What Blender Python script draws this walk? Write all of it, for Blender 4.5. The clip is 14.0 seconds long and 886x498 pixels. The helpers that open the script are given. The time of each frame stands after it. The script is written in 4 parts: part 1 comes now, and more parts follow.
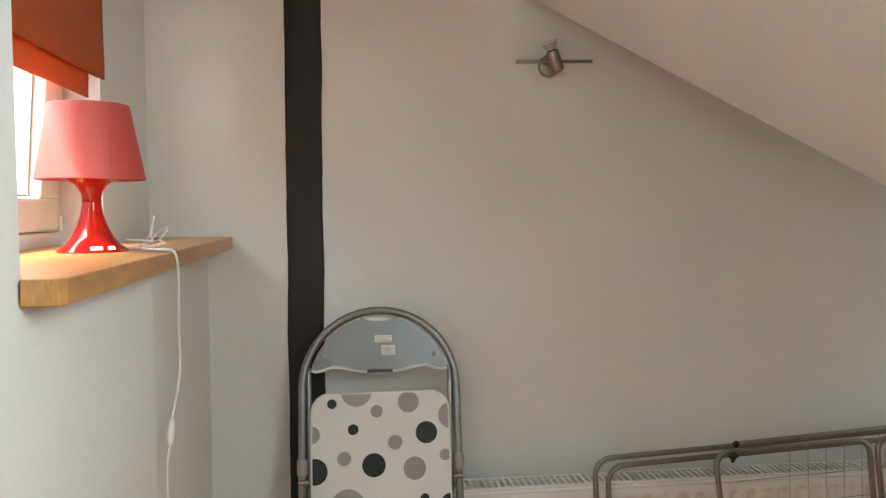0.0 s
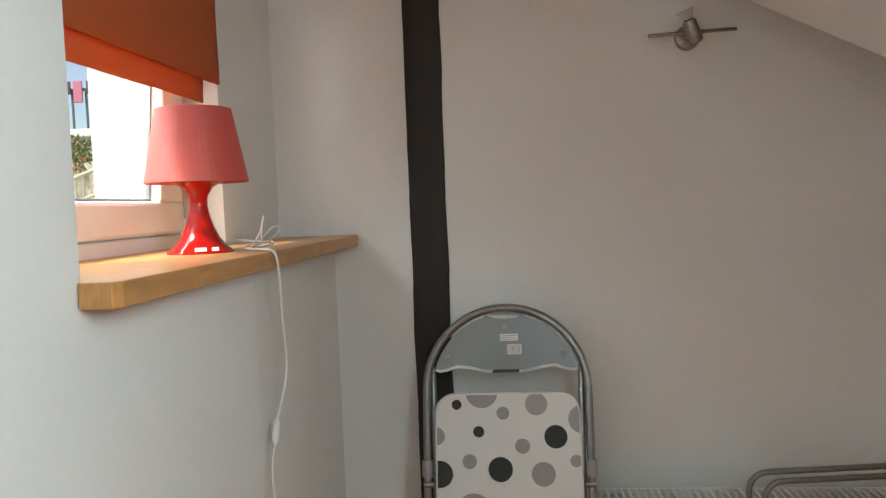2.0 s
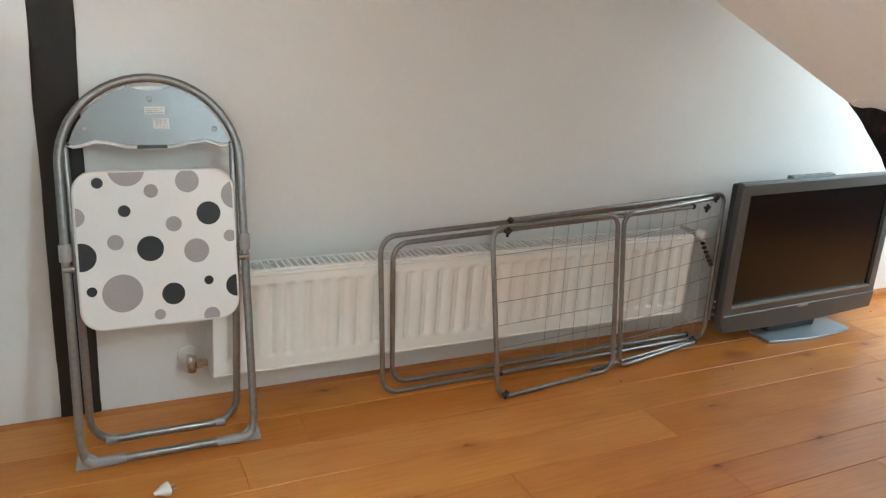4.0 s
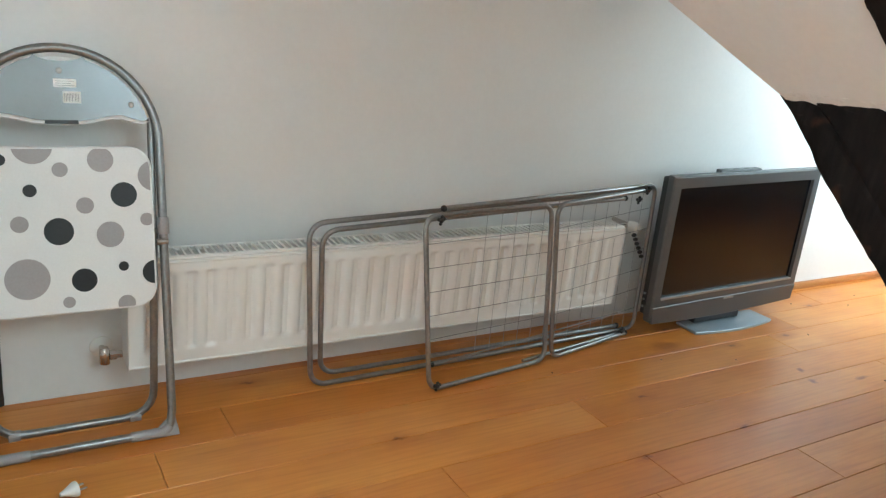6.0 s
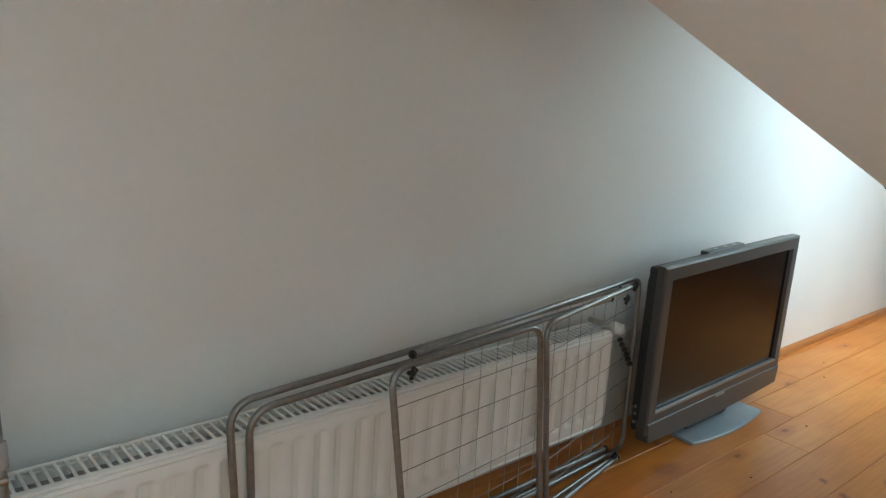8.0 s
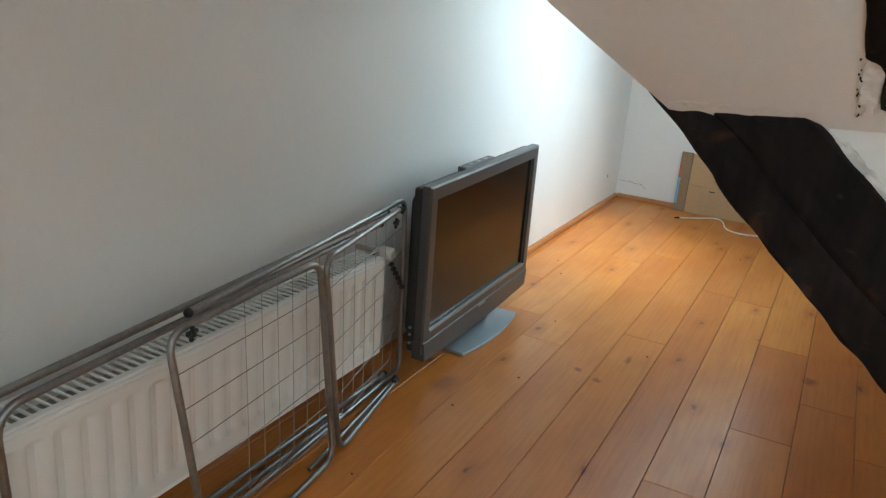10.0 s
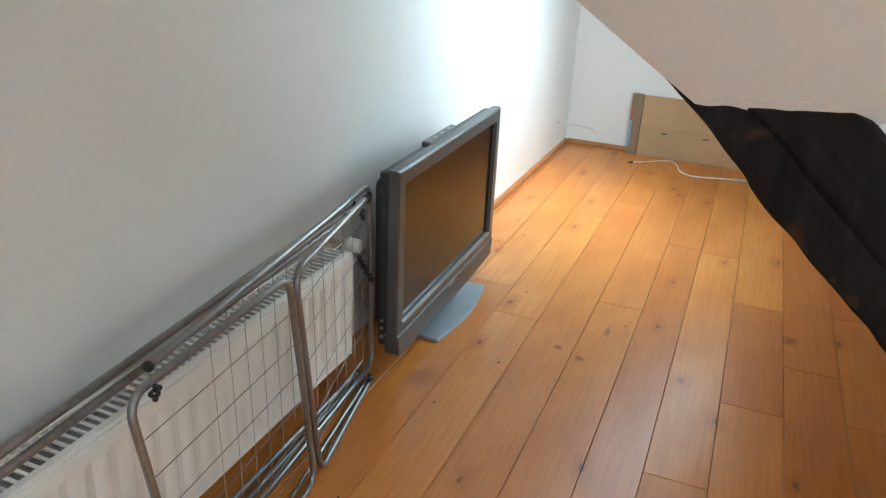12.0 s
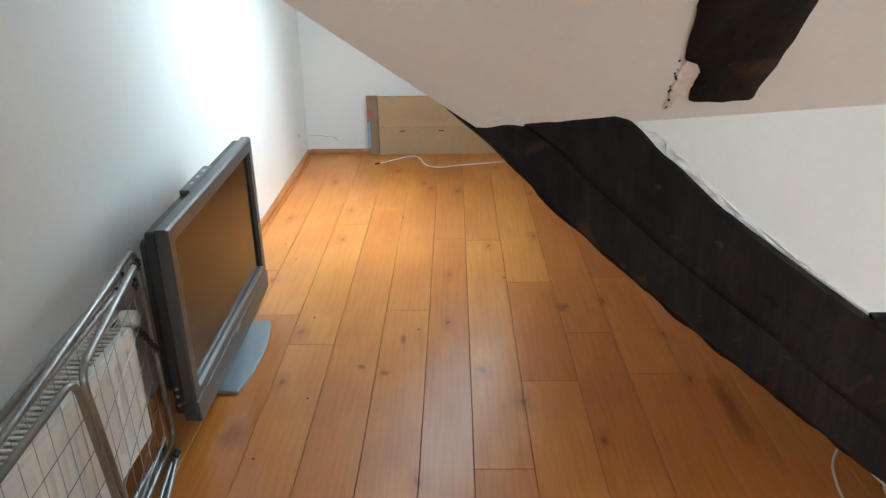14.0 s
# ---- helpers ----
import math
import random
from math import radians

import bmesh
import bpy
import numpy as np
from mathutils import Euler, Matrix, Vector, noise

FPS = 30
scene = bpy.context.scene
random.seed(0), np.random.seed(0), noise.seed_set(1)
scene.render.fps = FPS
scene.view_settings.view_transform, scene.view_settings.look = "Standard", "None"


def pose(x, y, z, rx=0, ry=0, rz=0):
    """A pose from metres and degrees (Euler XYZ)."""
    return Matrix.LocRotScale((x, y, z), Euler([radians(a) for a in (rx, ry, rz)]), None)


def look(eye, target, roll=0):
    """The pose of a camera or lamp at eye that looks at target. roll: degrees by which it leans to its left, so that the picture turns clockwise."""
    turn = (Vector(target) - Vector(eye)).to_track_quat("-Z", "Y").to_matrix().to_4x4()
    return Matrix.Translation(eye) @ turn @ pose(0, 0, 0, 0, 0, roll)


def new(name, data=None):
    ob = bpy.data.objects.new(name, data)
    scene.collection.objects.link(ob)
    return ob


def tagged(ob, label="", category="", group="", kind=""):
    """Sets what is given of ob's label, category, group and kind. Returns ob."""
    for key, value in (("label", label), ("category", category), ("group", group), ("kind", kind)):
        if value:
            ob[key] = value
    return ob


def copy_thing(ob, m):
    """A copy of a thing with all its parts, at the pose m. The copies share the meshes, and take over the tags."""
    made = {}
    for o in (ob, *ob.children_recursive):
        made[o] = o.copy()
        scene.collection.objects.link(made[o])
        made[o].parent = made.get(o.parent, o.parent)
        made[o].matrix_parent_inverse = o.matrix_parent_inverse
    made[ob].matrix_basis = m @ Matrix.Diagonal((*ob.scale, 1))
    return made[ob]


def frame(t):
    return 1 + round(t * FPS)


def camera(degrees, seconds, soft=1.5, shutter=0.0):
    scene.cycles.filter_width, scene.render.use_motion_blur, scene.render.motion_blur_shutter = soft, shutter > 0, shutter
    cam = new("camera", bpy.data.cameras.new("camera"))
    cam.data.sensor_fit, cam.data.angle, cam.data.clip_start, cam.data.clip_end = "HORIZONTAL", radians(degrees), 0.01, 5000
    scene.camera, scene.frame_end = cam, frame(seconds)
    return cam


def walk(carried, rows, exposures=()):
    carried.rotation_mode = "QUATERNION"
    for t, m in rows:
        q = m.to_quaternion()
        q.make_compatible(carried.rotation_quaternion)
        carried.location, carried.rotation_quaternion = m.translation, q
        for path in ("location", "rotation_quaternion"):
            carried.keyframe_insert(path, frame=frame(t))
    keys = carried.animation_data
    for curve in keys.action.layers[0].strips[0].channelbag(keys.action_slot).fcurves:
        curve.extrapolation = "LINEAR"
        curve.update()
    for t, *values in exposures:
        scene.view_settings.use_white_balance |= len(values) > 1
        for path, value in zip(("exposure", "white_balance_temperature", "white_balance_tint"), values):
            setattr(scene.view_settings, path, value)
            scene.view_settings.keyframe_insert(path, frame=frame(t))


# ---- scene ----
cam = camera(59.6, 14.0, soft=1.3)
PATH = [
    (0, (0.132, 0.104, 1.281), (0.391, 2.084, 1.171), -0.2),
    (0.5, (0.215, 0.204, 1.278), (0.112, 2.197, 1.155), -2.2),
    (1, (0.277, 0.24, 1.284), (0.116, 2.231, 1.181), -2.5),
    (1.5, (0.285, 0.231, 1.284), (0.1, 2.22, 1.191), -2.6),
    (2, (0.282, 0.202, 1.273), (0.088, 2.189, 1.158), -2.2),
    (2.5, (0.144, 0.233, 1.235), (0.212, 2.2, 0.884), 0.2),
    (3, (0.022, 0.276, 1.203), (0.299, 2.175, 0.641), 1.2),
    (3.5, (0.018, 0.263, 1.217), (0.587, 2.088, 0.632), 2.7),
    (4, (0.024, 0.218, 1.211), (0.893, 1.916, 0.608), 4.2),
    (4.2, (0.027, 0.211, 1.217), (0.983, 1.861, 0.615), 4.3),
    (6.5, (0.073, 0.334, 1.179), (1.097, 1.94, 0.57), 6.55),
    (7, (0.141, 0.519, 1.237), (1.132, 2.153, 0.648), 6.4),
    (7.5, (0.179, 0.693, 1.22), (1.216, 2.336, 0.744), 3.85),
    (8, (0.225, 0.968, 1.225), (1.522, 2.414, 0.751), 4.3),
    (8.5, (0.233, 1.035, 1.193), (1.722, 2.289, 0.736), 4.8),
    (9, (0.232, 1.096, 1.191), (1.844, 2.183, 0.723), 5.2),
    (11.5, (0.344, 1.222, 1.28), (2.068, 1.887, 0.516), 4.8),
    (12, (0.407, 1.363, 1.292), (2.13, 2.023, 0.52), 3.3),
    (12.5, (0.45, 1.533, 1.284), (2.233, 2.004, 0.511), 2.1),
    (13, (0.474, 1.579, 1.291), (2.313, 1.754, 0.525), 2.5),
    (13.5, (0.454, 1.53, 1.327), (2.302, 1.601, 0.565), 0.9),
    (14, (0.437, 1.478, 1.353), (2.286, 1.513, 0.592), -1.0),
]
# the clip's camera meters as it turns: stops and white balance
METER = [(0, 0.48, 6900, 6), (0.5, 0.33, 6750, 6), (1, -0.12, 6700, 6), (1.5, -0.08, 6700, 6), (2, 0.18, 6650, 5), (2.5, 0.39, 6700, 6), (3, 0.55, 6550, 5), (3.5, 0.80, 6500, 4),
         (4, 0.99, 6400, 4), (6.5, 1.04, 6100, -2), (7, 0.91, 6100, -3), (7.5, 0.70, 6100, -3), (8, 0.34, 6150, -1), (8.5, 0.15, 6250, 1), (9, 0.15, 6250, 1), (11.5, 0.99, 6000, 0),
         (12, 0.98, 6000, 1), (12.5, 0.78, 6100, 1), (13, 0.80, 6200, 3), (14, 0.80, 6100, 2)]
walk(cam, [(t, look(eye, target, roll)) for t, eye, target, roll in PATH], METER)

# ---- plan ----
WALL_Y, LEFT_X, FAR_X, BACK_Y, OUT_X = 2.45, -0.26, 5.40, -5.5, -0.66
KNEE_X, KNEE_Z, CORNER_Y = 1.72, 1.037, 1.43
RUN1, RUN2, SAG = 1.145, 1.078, 0.058
CEIL_Z = 2.45


def slope1(x, y):
    """Height of the main roof slope, which sags a little towards the valley."""
    return KNEE_Z + SAG * (CORNER_Y - y) - (x - KNEE_X) / RUN1


def slope2(y):
    """Height of the wing's roof slope."""
    return KNEE_Z + (y - CORNER_Y) / RUN2


# ---- world and light ----
world = bpy.data.worlds.new("world")
scene.world = world
world.use_nodes = True
wn = world.node_tree
sky = wn.nodes.new("ShaderNodeTexSky")
sky.sky_type, sky.sun_disc = "NISHITA", False
sky.sun_elevation, sky.sun_rotation = radians(53), radians(215)
wn.links.new(sky.outputs[0], wn.nodes["Background"].inputs[0])
wn.nodes["Background"].inputs[1].default_value = 0.15
sun = new("sun", bpy.data.lights.new("sun", "SUN"))
sun.data.energy, sun.data.angle, sun.data.color = 5.0, radians(3), (1.0, 0.95, 0.88)
sun.matrix_world = look((0, 0, 0), (0.35, 0.5, -0.8))


def window_light(name, eye, way, w, h, power, color=(1, 1, 1)):
    """Sky light in the opening of a window."""
    lamp = new(name, bpy.data.lights.new(name, "AREA"))
    lamp.data.shape, lamp.data.size, lamp.data.size_y = "RECTANGLE", w, h
    lamp.data.energy, lamp.data.color = power, color
    lamp.matrix_world = look(eye, Vector(eye) + Vector(way))
    return lamp


HOLE1 = (0.62, 1.30, -0.50, 0.40)      # assumed roof window behind the walker, unseen: x and y
HOLE2 = (3.1, 4.4, 1.15, 2.05)          # roof window of the wing: x and y
COOL = (0.74, 0.91, 1.0)
window_light("window_sky", (-0.62, 1.56, 1.88), (1, 0, -0.35), 0.6, 0.55, 10.5, (0.95, 0.98, 1.0))
window_light("assumed_roof_sky", (0.95, -0.05, slope1(0.96, -0.05) - 0.012), (-0.88, -0.18, -0.44), 0.8, 0.8, 31, COOL)
window_light("west_fill_sky", (-0.38, -1.2, 1.72), (1, 0.15, -0.1), 0.85, 0.85, 9, (1.0, 0.99, 0.96))
window_light("wing_roof_window_sky", (3.75, 1.60, slope2(1.60) - 0.012), (0.08, 0.84, -0.54), 1.2, 1.1, 12.5, COOL)


# ---- materials ----
def material(name, color, rough=0.6, metal=0.0, grain=0.0, scale=40.0, stain=0.0, stain_scale=3.0, bump=0.0, vary=0.0, stretch=(1, 1, 1), **extra):
    """A surface with fine grain, larger stains, relief and a change from piece to piece."""
    m = bpy.data.materials.new(name)
    m.use_nodes = True
    n, l = m.node_tree.nodes, m.node_tree.links
    b = n["Principled BSDF"]
    b.inputs["Roughness"].default_value, b.inputs["Metallic"].default_value = rough, metal
    for key, value in extra.items():
        b.inputs[key.replace("_", " ")].default_value = value
    geo, mp = n.new("ShaderNodeNewGeometry"), n.new("ShaderNodeMapping")
    mp.inputs["Scale"].default_value = stretch
    l.new(geo.outputs["Position"], mp.inputs[0])
    fine, wide = n.new("ShaderNodeTexNoise"), n.new("ShaderNodeTexNoise")
    fine.inputs["Scale"].default_value, fine.inputs["Detail"].default_value = scale, 6
    wide.inputs["Scale"].default_value, wide.inputs["Detail"].default_value = stain_scale, 4
    l.new(mp.outputs[0], fine.inputs["Vector"])
    l.new(mp.outputs[0], wide.inputs["Vector"])

    def shade(value, source, amount):
        if not amount:
            return value
        r = n.new("ShaderNodeMapRange")
        r.inputs[1].default_value, r.inputs[2].default_value = 0.3, 0.7
        r.inputs[3].default_value, r.inputs[4].default_value = 1 - amount, 1 + amount
        l.new(source, r.inputs[0])
        mul = n.new("ShaderNodeVectorMath")
        mul.operation = "SCALE"
        l.new(value, mul.inputs[0])
        l.new(r.outputs[0], mul.inputs["Scale"])
        return mul.outputs[0]

    rgb = n.new("ShaderNodeRGB")
    rgb.outputs[0].default_value = (*color, 1)
    out = shade(rgb.outputs[0], fine.outputs["Fac"], grain)
    out = shade(out, wide.outputs["Fac"], stain)
    if vary:
        info = n.new("ShaderNodeObjectInfo")
        out = shade(out, info.outputs["Random"], vary)
    l.new(out, b.inputs["Base Color"])
    if bump:
        bp = n.new("ShaderNodeBump")
        bp.inputs["Strength"].default_value, bp.inputs["Distance"].default_value = 0.5, bump
        l.new(fine.outputs["Fac"], bp.inputs["Height"])
        l.new(bp.outputs[0], b.inputs["Normal"])
    return m


# dark stains in the boards: place, half lengths, depth
STAINS = [(2.44, 0.65, 0.26, 0.035, 0.8), (2.31, 2.14, 0.09, 0.05, 0.6), (3.12, 1.07, 0.05, 0.035, 0.9), (2.65, 1.72, 0.025, 0.022, 0.9), (2.69, 1.80, 0.022, 0.02, 0.9), (2.88, 1.67, 0.05, 0.012, 0.8)]


def plank_wood(name, light, dark, rough):
    """Lacquered boards along x: stretched grain, knots, cloudy tone, and a tone of its own for each board."""
    m = bpy.data.materials.new(name)
    m.use_nodes = True
    n, l = m.node_tree.nodes, m.node_tree.links
    b = n["Principled BSDF"]
    geo, info = n.new("ShaderNodeNewGeometry"), n.new("ShaderNodeObjectInfo")
    off = n.new("ShaderNodeVectorMath")
    off.operation = "MULTIPLY_ADD"
    comb = n.new("ShaderNodeCombineXYZ")
    for k in range(3):
        l.new(info.outputs["Random"], comb.inputs[k])
    off.inputs[1].default_value = (17.0, 9.0, 5.0)
    l.new(comb.outputs[0], off.inputs[0])
    l.new(geo.outputs["Position"], off.inputs[2])

    def noise_at(scale, stretch, detail=5.0, distort=0.0):
        mp, t = n.new("ShaderNodeMapping"), n.new("ShaderNodeTexNoise")
        mp.inputs["Scale"].default_value = stretch
        t.inputs["Scale"].default_value, t.inputs["Detail"].default_value, t.inputs["Distortion"].default_value = scale, detail, distort
        l.new(off.outputs[0], mp.inputs[0])
        l.new(mp.outputs[0], t.inputs["Vector"])
        return t.outputs["Fac"]

    def remap(source, a, z, lo, hi):
        r = n.new("ShaderNodeMapRange")
        r.inputs[1].default_value, r.inputs[2].default_value, r.inputs[3].default_value, r.inputs[4].default_value = a, z, lo, hi
        l.new(source, r.inputs[0])
        return r.outputs[0]

    def mix(kind, fac, a, c):
        x = n.new("ShaderNodeMix")
        x.data_type, x.blend_type = "RGBA", kind
        for socket, v in ((x.inputs[0], fac), (x.inputs[6], a), (x.inputs[7], c)):
            if isinstance(v, (float, tuple)):
                socket.default_value = v
            else:
                l.new(v, socket)
        return x.outputs[2]

    tone = mix("MIX", remap(info.outputs["Random"], 0, 1, 0.1, 0.85), (*light, 1.0), (*dark, 1.0))
    cloud = noise_at(1.6, (1.0, 2.2, 1.0), 3)
    tone = mix("MULTIPLY", remap(cloud, 0.4, 0.75, 0.0, 0.5), tone, (0.76, 0.56, 0.40, 1.0))
    blotch = noise_at(5.0, (0.7, 1.6, 1.0), 3)
    tone = mix("MULTIPLY", remap(blotch, 0.42, 0.78, 0.0, 0.40), tone, (0.72, 0.54, 0.38, 1.0))
    grain = noise_at(9.0, (0.5, 9.0, 1.0), 7, 0.4)
    tone = mix("MULTIPLY", remap(grain, 0.45, 0.72, 0.0, 0.26), tone, (0.62, 0.42, 0.28, 1.0))
    # cathedral figure: bands bent by a slow noise
    mp = n.new("ShaderNodeMapping")
    mp.inputs["Scale"].default_value = (0.12, 1.0, 1.0)
    band = n.new("ShaderNodeTexWave")
    band.bands_direction = "Y"
    for key, value in (("Scale", 14.0), ("Distortion", 9.0), ("Detail", 3.0), ("Detail Scale", 1.3)):
        band.inputs[key].default_value = value
    l.new(off.outputs[0], mp.inputs[0])
    l.new(mp.outputs[0], band.inputs["Vector"])
    tone = mix("MULTIPLY", remap(band.outputs["Fac"], 0.55, 1.0, 0.0, 0.13), tone, (0.66, 0.45, 0.30, 1.0))
    # knots: small dark spots with a soft brown ring
    warp = n.new("ShaderNodeTexNoise")
    warp.inputs["Scale"].default_value, warp.inputs["Detail"].default_value = 26.0, 3
    l.new(geo.outputs["Position"], warp.inputs["Vector"])
    push = n.new("ShaderNodeVectorMath")
    push.operation = "MULTIPLY_ADD"
    push.inputs[1].default_value = (0.05, 0.03, 0.0)
    l.new(warp.outputs["Color"], push.inputs[0])
    l.new(geo.outputs["Position"], push.inputs[2])
    mp = n.new("ShaderNodeMapping")
    mp.inputs["Scale"].default_value = (1.5, 3.3, 0.0)
    cell = n.new("ShaderNodeTexVoronoi")
    cell.voronoi_dimensions = "2D"
    cell.inputs["Scale"].default_value = 1.0
    l.new(push.outputs[0], mp.inputs[0])
    l.new(mp.outputs[0], cell.inputs["Vector"])
    tone = mix("MULTIPLY", remap(cell.outputs["Distance"], 0.03, 0.13, 0.5, 0.0), tone, (0.66, 0.46, 0.30, 1.0))
    tone = mix("MULTIPLY", remap(cell.outputs["Distance"], 0.008, 0.035, 0.8, 0.0), tone, (0.30, 0.18, 0.12, 1.0))
    for x, y, rx, ry, deep in STAINS:
        d = n.new("ShaderNodeVectorMath")
        d.operation = "SUBTRACT"
        d.inputs[1].default_value = (x + 0.025, y + 0.015, 0)
        l.new(push.outputs[0], d.inputs[0])
        e = n.new("ShaderNodeVectorMath")
        e.operation = "MULTIPLY"
        e.inputs[1].default_value = (1 / rx, 1 / ry, 0)
        l.new(d.outputs[0], e.inputs[0])
        size = n.new("ShaderNodeVectorMath")
        size.operation = "LENGTH"
        l.new(e.outputs[0], size.inputs[0])
        tone = mix("MULTIPLY", remap(size.outputs["Value"], 0.35, 1.0, deep, 0.0), tone, (0.42, 0.24, 0.14, 1.0))
    l.new(tone, b.inputs["Base Color"])
    l.new(remap(cloud, 0.3, 0.7, rough - 0.05, rough + 0.07), b.inputs["Roughness"])
    bp = n.new("ShaderNodeBump")
    bp.inputs["Strength"].default_value, bp.inputs["Distance"].default_value = 0.25, 0.0006
    l.new(grain, bp.inputs["Height"])
    l.new(bp.outputs[0], b.inputs["Normal"])
    return m


def see_through(name, color, amount, rough=0.5):
    """Cloth or thin plastic: part of the light goes through."""
    m = bpy.data.materials.new(name)
    m.use_nodes = True
    n, l = m.node_tree.nodes, m.node_tree.links
    b, t, x = n["Principled BSDF"], n.new("ShaderNodeBsdfTranslucent"), n.new("ShaderNodeMixShader")
    weave, r = n.new("ShaderNodeTexNoise"), n.new("ShaderNodeMapRange")
    weave.inputs["Scale"].default_value, weave.inputs["Detail"].default_value = 220, 3
    r.inputs[3].default_value, r.inputs[4].default_value = 0.8, 1.15
    l.new(weave.outputs["Fac"], r.inputs[0])
    mul = n.new("ShaderNodeVectorMath")
    mul.operation = "SCALE"
    mul.inputs[0].default_value = color
    l.new(r.outputs[0], mul.inputs["Scale"])
    l.new(mul.outputs[0], b.inputs["Base Color"])
    b.inputs["Roughness"].default_value = rough
    t.inputs[0].default_value = (*color, 1)
    x.inputs[0].default_value = amount
    l.new(b.outputs[0], x.inputs[1])
    l.new(t.outputs[0], x.inputs[2])
    l.new(x.outputs[0], n["Material Output"].inputs[0])
    return m


WALL = material("wall_paint", (0.79, 0.785, 0.765), 0.48, grain=0.012, scale=70, stain=0.025, stain_scale=2, bump=0.0009)
CEIL = material("ceiling_paint", (0.77, 0.755, 0.735), 0.8, grain=0.015, scale=60, stain=0.02, bump=0.0008)
BOUNCE_CUT = material("bounce_cut_grey", (0.34, 0.33, 0.32), 0.8, grain=0.03, stain=0.04)
PLASTER = material("rough_plaster", (0.77, 0.75, 0.73), 0.9, grain=0.06, scale=60, stain=0.06, stain_scale=30, bump=0.004)


def scuffed(m, color, scale, lo, hi, stretch=(1, 1, 1)):
    """Worn patches of another colour over a material."""
    n, l = m.node_tree.nodes, m.node_tree.links
    b = n["Principled BSDF"]
    old = b.inputs["Base Color"].links[0].from_socket
    geo, mp, t, r, x = n.new("ShaderNodeNewGeometry"), n.new("ShaderNodeMapping"), n.new("ShaderNodeTexNoise"), n.new("ShaderNodeMapRange"), n.new("ShaderNodeMix")
    mp.inputs["Scale"].default_value = stretch
    t.inputs["Scale"].default_value, t.inputs["Detail"].default_value, t.inputs["Distortion"].default_value = scale, 8, 0.6
    r.inputs[1].default_value, r.inputs[2].default_value = lo, hi
    x.data_type = "RGBA"
    l.new(geo.outputs["Position"], mp.inputs[0])
    l.new(mp.outputs[0], t.inputs["Vector"])
    l.new(t.outputs["Fac"], r.inputs[0])
    l.new(r.outputs[0], x.inputs[0])
    l.new(old, x.inputs[6])
    x.inputs[7].default_value = (*color, 1)
    l.new(x.outputs[2], b.inputs["Base Color"])
    return m


BEAM = material("black_timber", (0.011, 0.0085, 0.008), 0.8, grain=0.4, scale=28, stain=0.45, stain_scale=9, bump=0.004, stretch=(1, 2.2, 0.5), Specular_IOR_Level=0.18)
scuffed(BEAM, (0.055, 0.026, 0.016), 11, 0.62, 0.72)
scuffed(BEAM, (0.045, 0.036, 0.032), 30, 0.64, 0.78, (1, 0.6, 1.4))
POST = material("black_post", (0.018, 0.014, 0.012), 0.6, grain=0.25, scale=25, stain=0.25, bump=0.004, stretch=(1, 1, 0.1))
SUBFLOOR = material("joint_dark", (0.05, 0.022, 0.010), 0.7, grain=0.2)
WOOD = plank_wood("lacquered_plank", (0.72, 0.30, 0.062), (0.54, 0.175, 0.030), 0.33)
SKIRT = plank_wood("skirting_wood", (0.50, 0.23, 0.08), (0.42, 0.17, 0.055), 0.4)
OAK = material("oak_sill", (0.50, 0.245, 0.078), 0.32, grain=0.16, scale=26, stain=0.10, stain_scale=3, bump=0.0004, stretch=(7, 0.5, 2))
PVC = material("window_plastic", (0.82, 0.80, 0.78), 0.25, grain=0.01)
SEAL = material("rubber_seal", (0.20, 0.23, 0.23), 0.5, grain=0.1)
ENAMEL = material("white_enamel", (0.82, 0.80, 0.76), 0.28, grain=0.01, scale=80, stain=0.02)
STEEL = material("grey_steel_tube", (0.29, 0.29, 0.285), 0.34, metal=0.8, grain=0.12, scale=80, stain=0.04, stain_scale=12)
PALEWIRE = material("pale_steel_wire", (0.46, 0.45, 0.44), 0.5, metal=0.5, grain=0.15, scale=60)
WIRESTEEL = material("thin_steel_wire", (0.26, 0.255, 0.25), 0.45, metal=0.7, grain=0.15, scale=60)
SILVER = material("silver_lacquer", (0.40, 0.41, 0.41), 0.36, metal=0.75, grain=0.05, scale=150, stain=0.06)
CHROME = material("chrome", (0.62, 0.58, 0.54), 0.18, metal=1.0, grain=0.08, scale=60)
NICKEL = material("brushed_nickel", (0.36, 0.33, 0.30), 0.35, metal=1.0, grain=0.12, scale=90)
PLATE = material("galvanised_plate", (0.21, 0.213, 0.213), 0.33, metal=0.78, grain=0.02, scale=120, stain=0.05, stain_scale=6)
GREYPLASTIC = material("grey_plastic", (0.34, 0.32, 0.32), 0.45, grain=0.05)
BLACKPLASTIC = material("black_plastic", (0.012, 0.012, 0.012), 0.4, grain=0.2)
VINYL = material("white_vinyl", (0.80, 0.79, 0.77), 0.4, grain=0.02, scale=200, bump=0.0004)
DOTGREY = material("grey_print", (0.36, 0.33, 0.325), 0.42, grain=0.04, scale=200)
DOTBLACK = material("black_print", (0.014, 0.015, 0.016), 0.4, grain=0.15, scale=200)
PAPER = material("paper_label", (0.84, 0.83, 0.80), 0.6, grain=0.03)
INK = material("ink", (0.05, 0.05, 0.05), 0.6, grain=0.1)
TVGREY = material("television_plastic", (0.10, 0.10, 0.10), 0.36, grain=0.05, scale=200, metal=0.25)
TVDARK = material("television_back", (0.03, 0.031, 0.033), 0.45, grain=0.1)
SCREEN = material("screen", (0.006, 0.006, 0.007), 0.14, grain=0.1, Specular_IOR_Level=0.4)
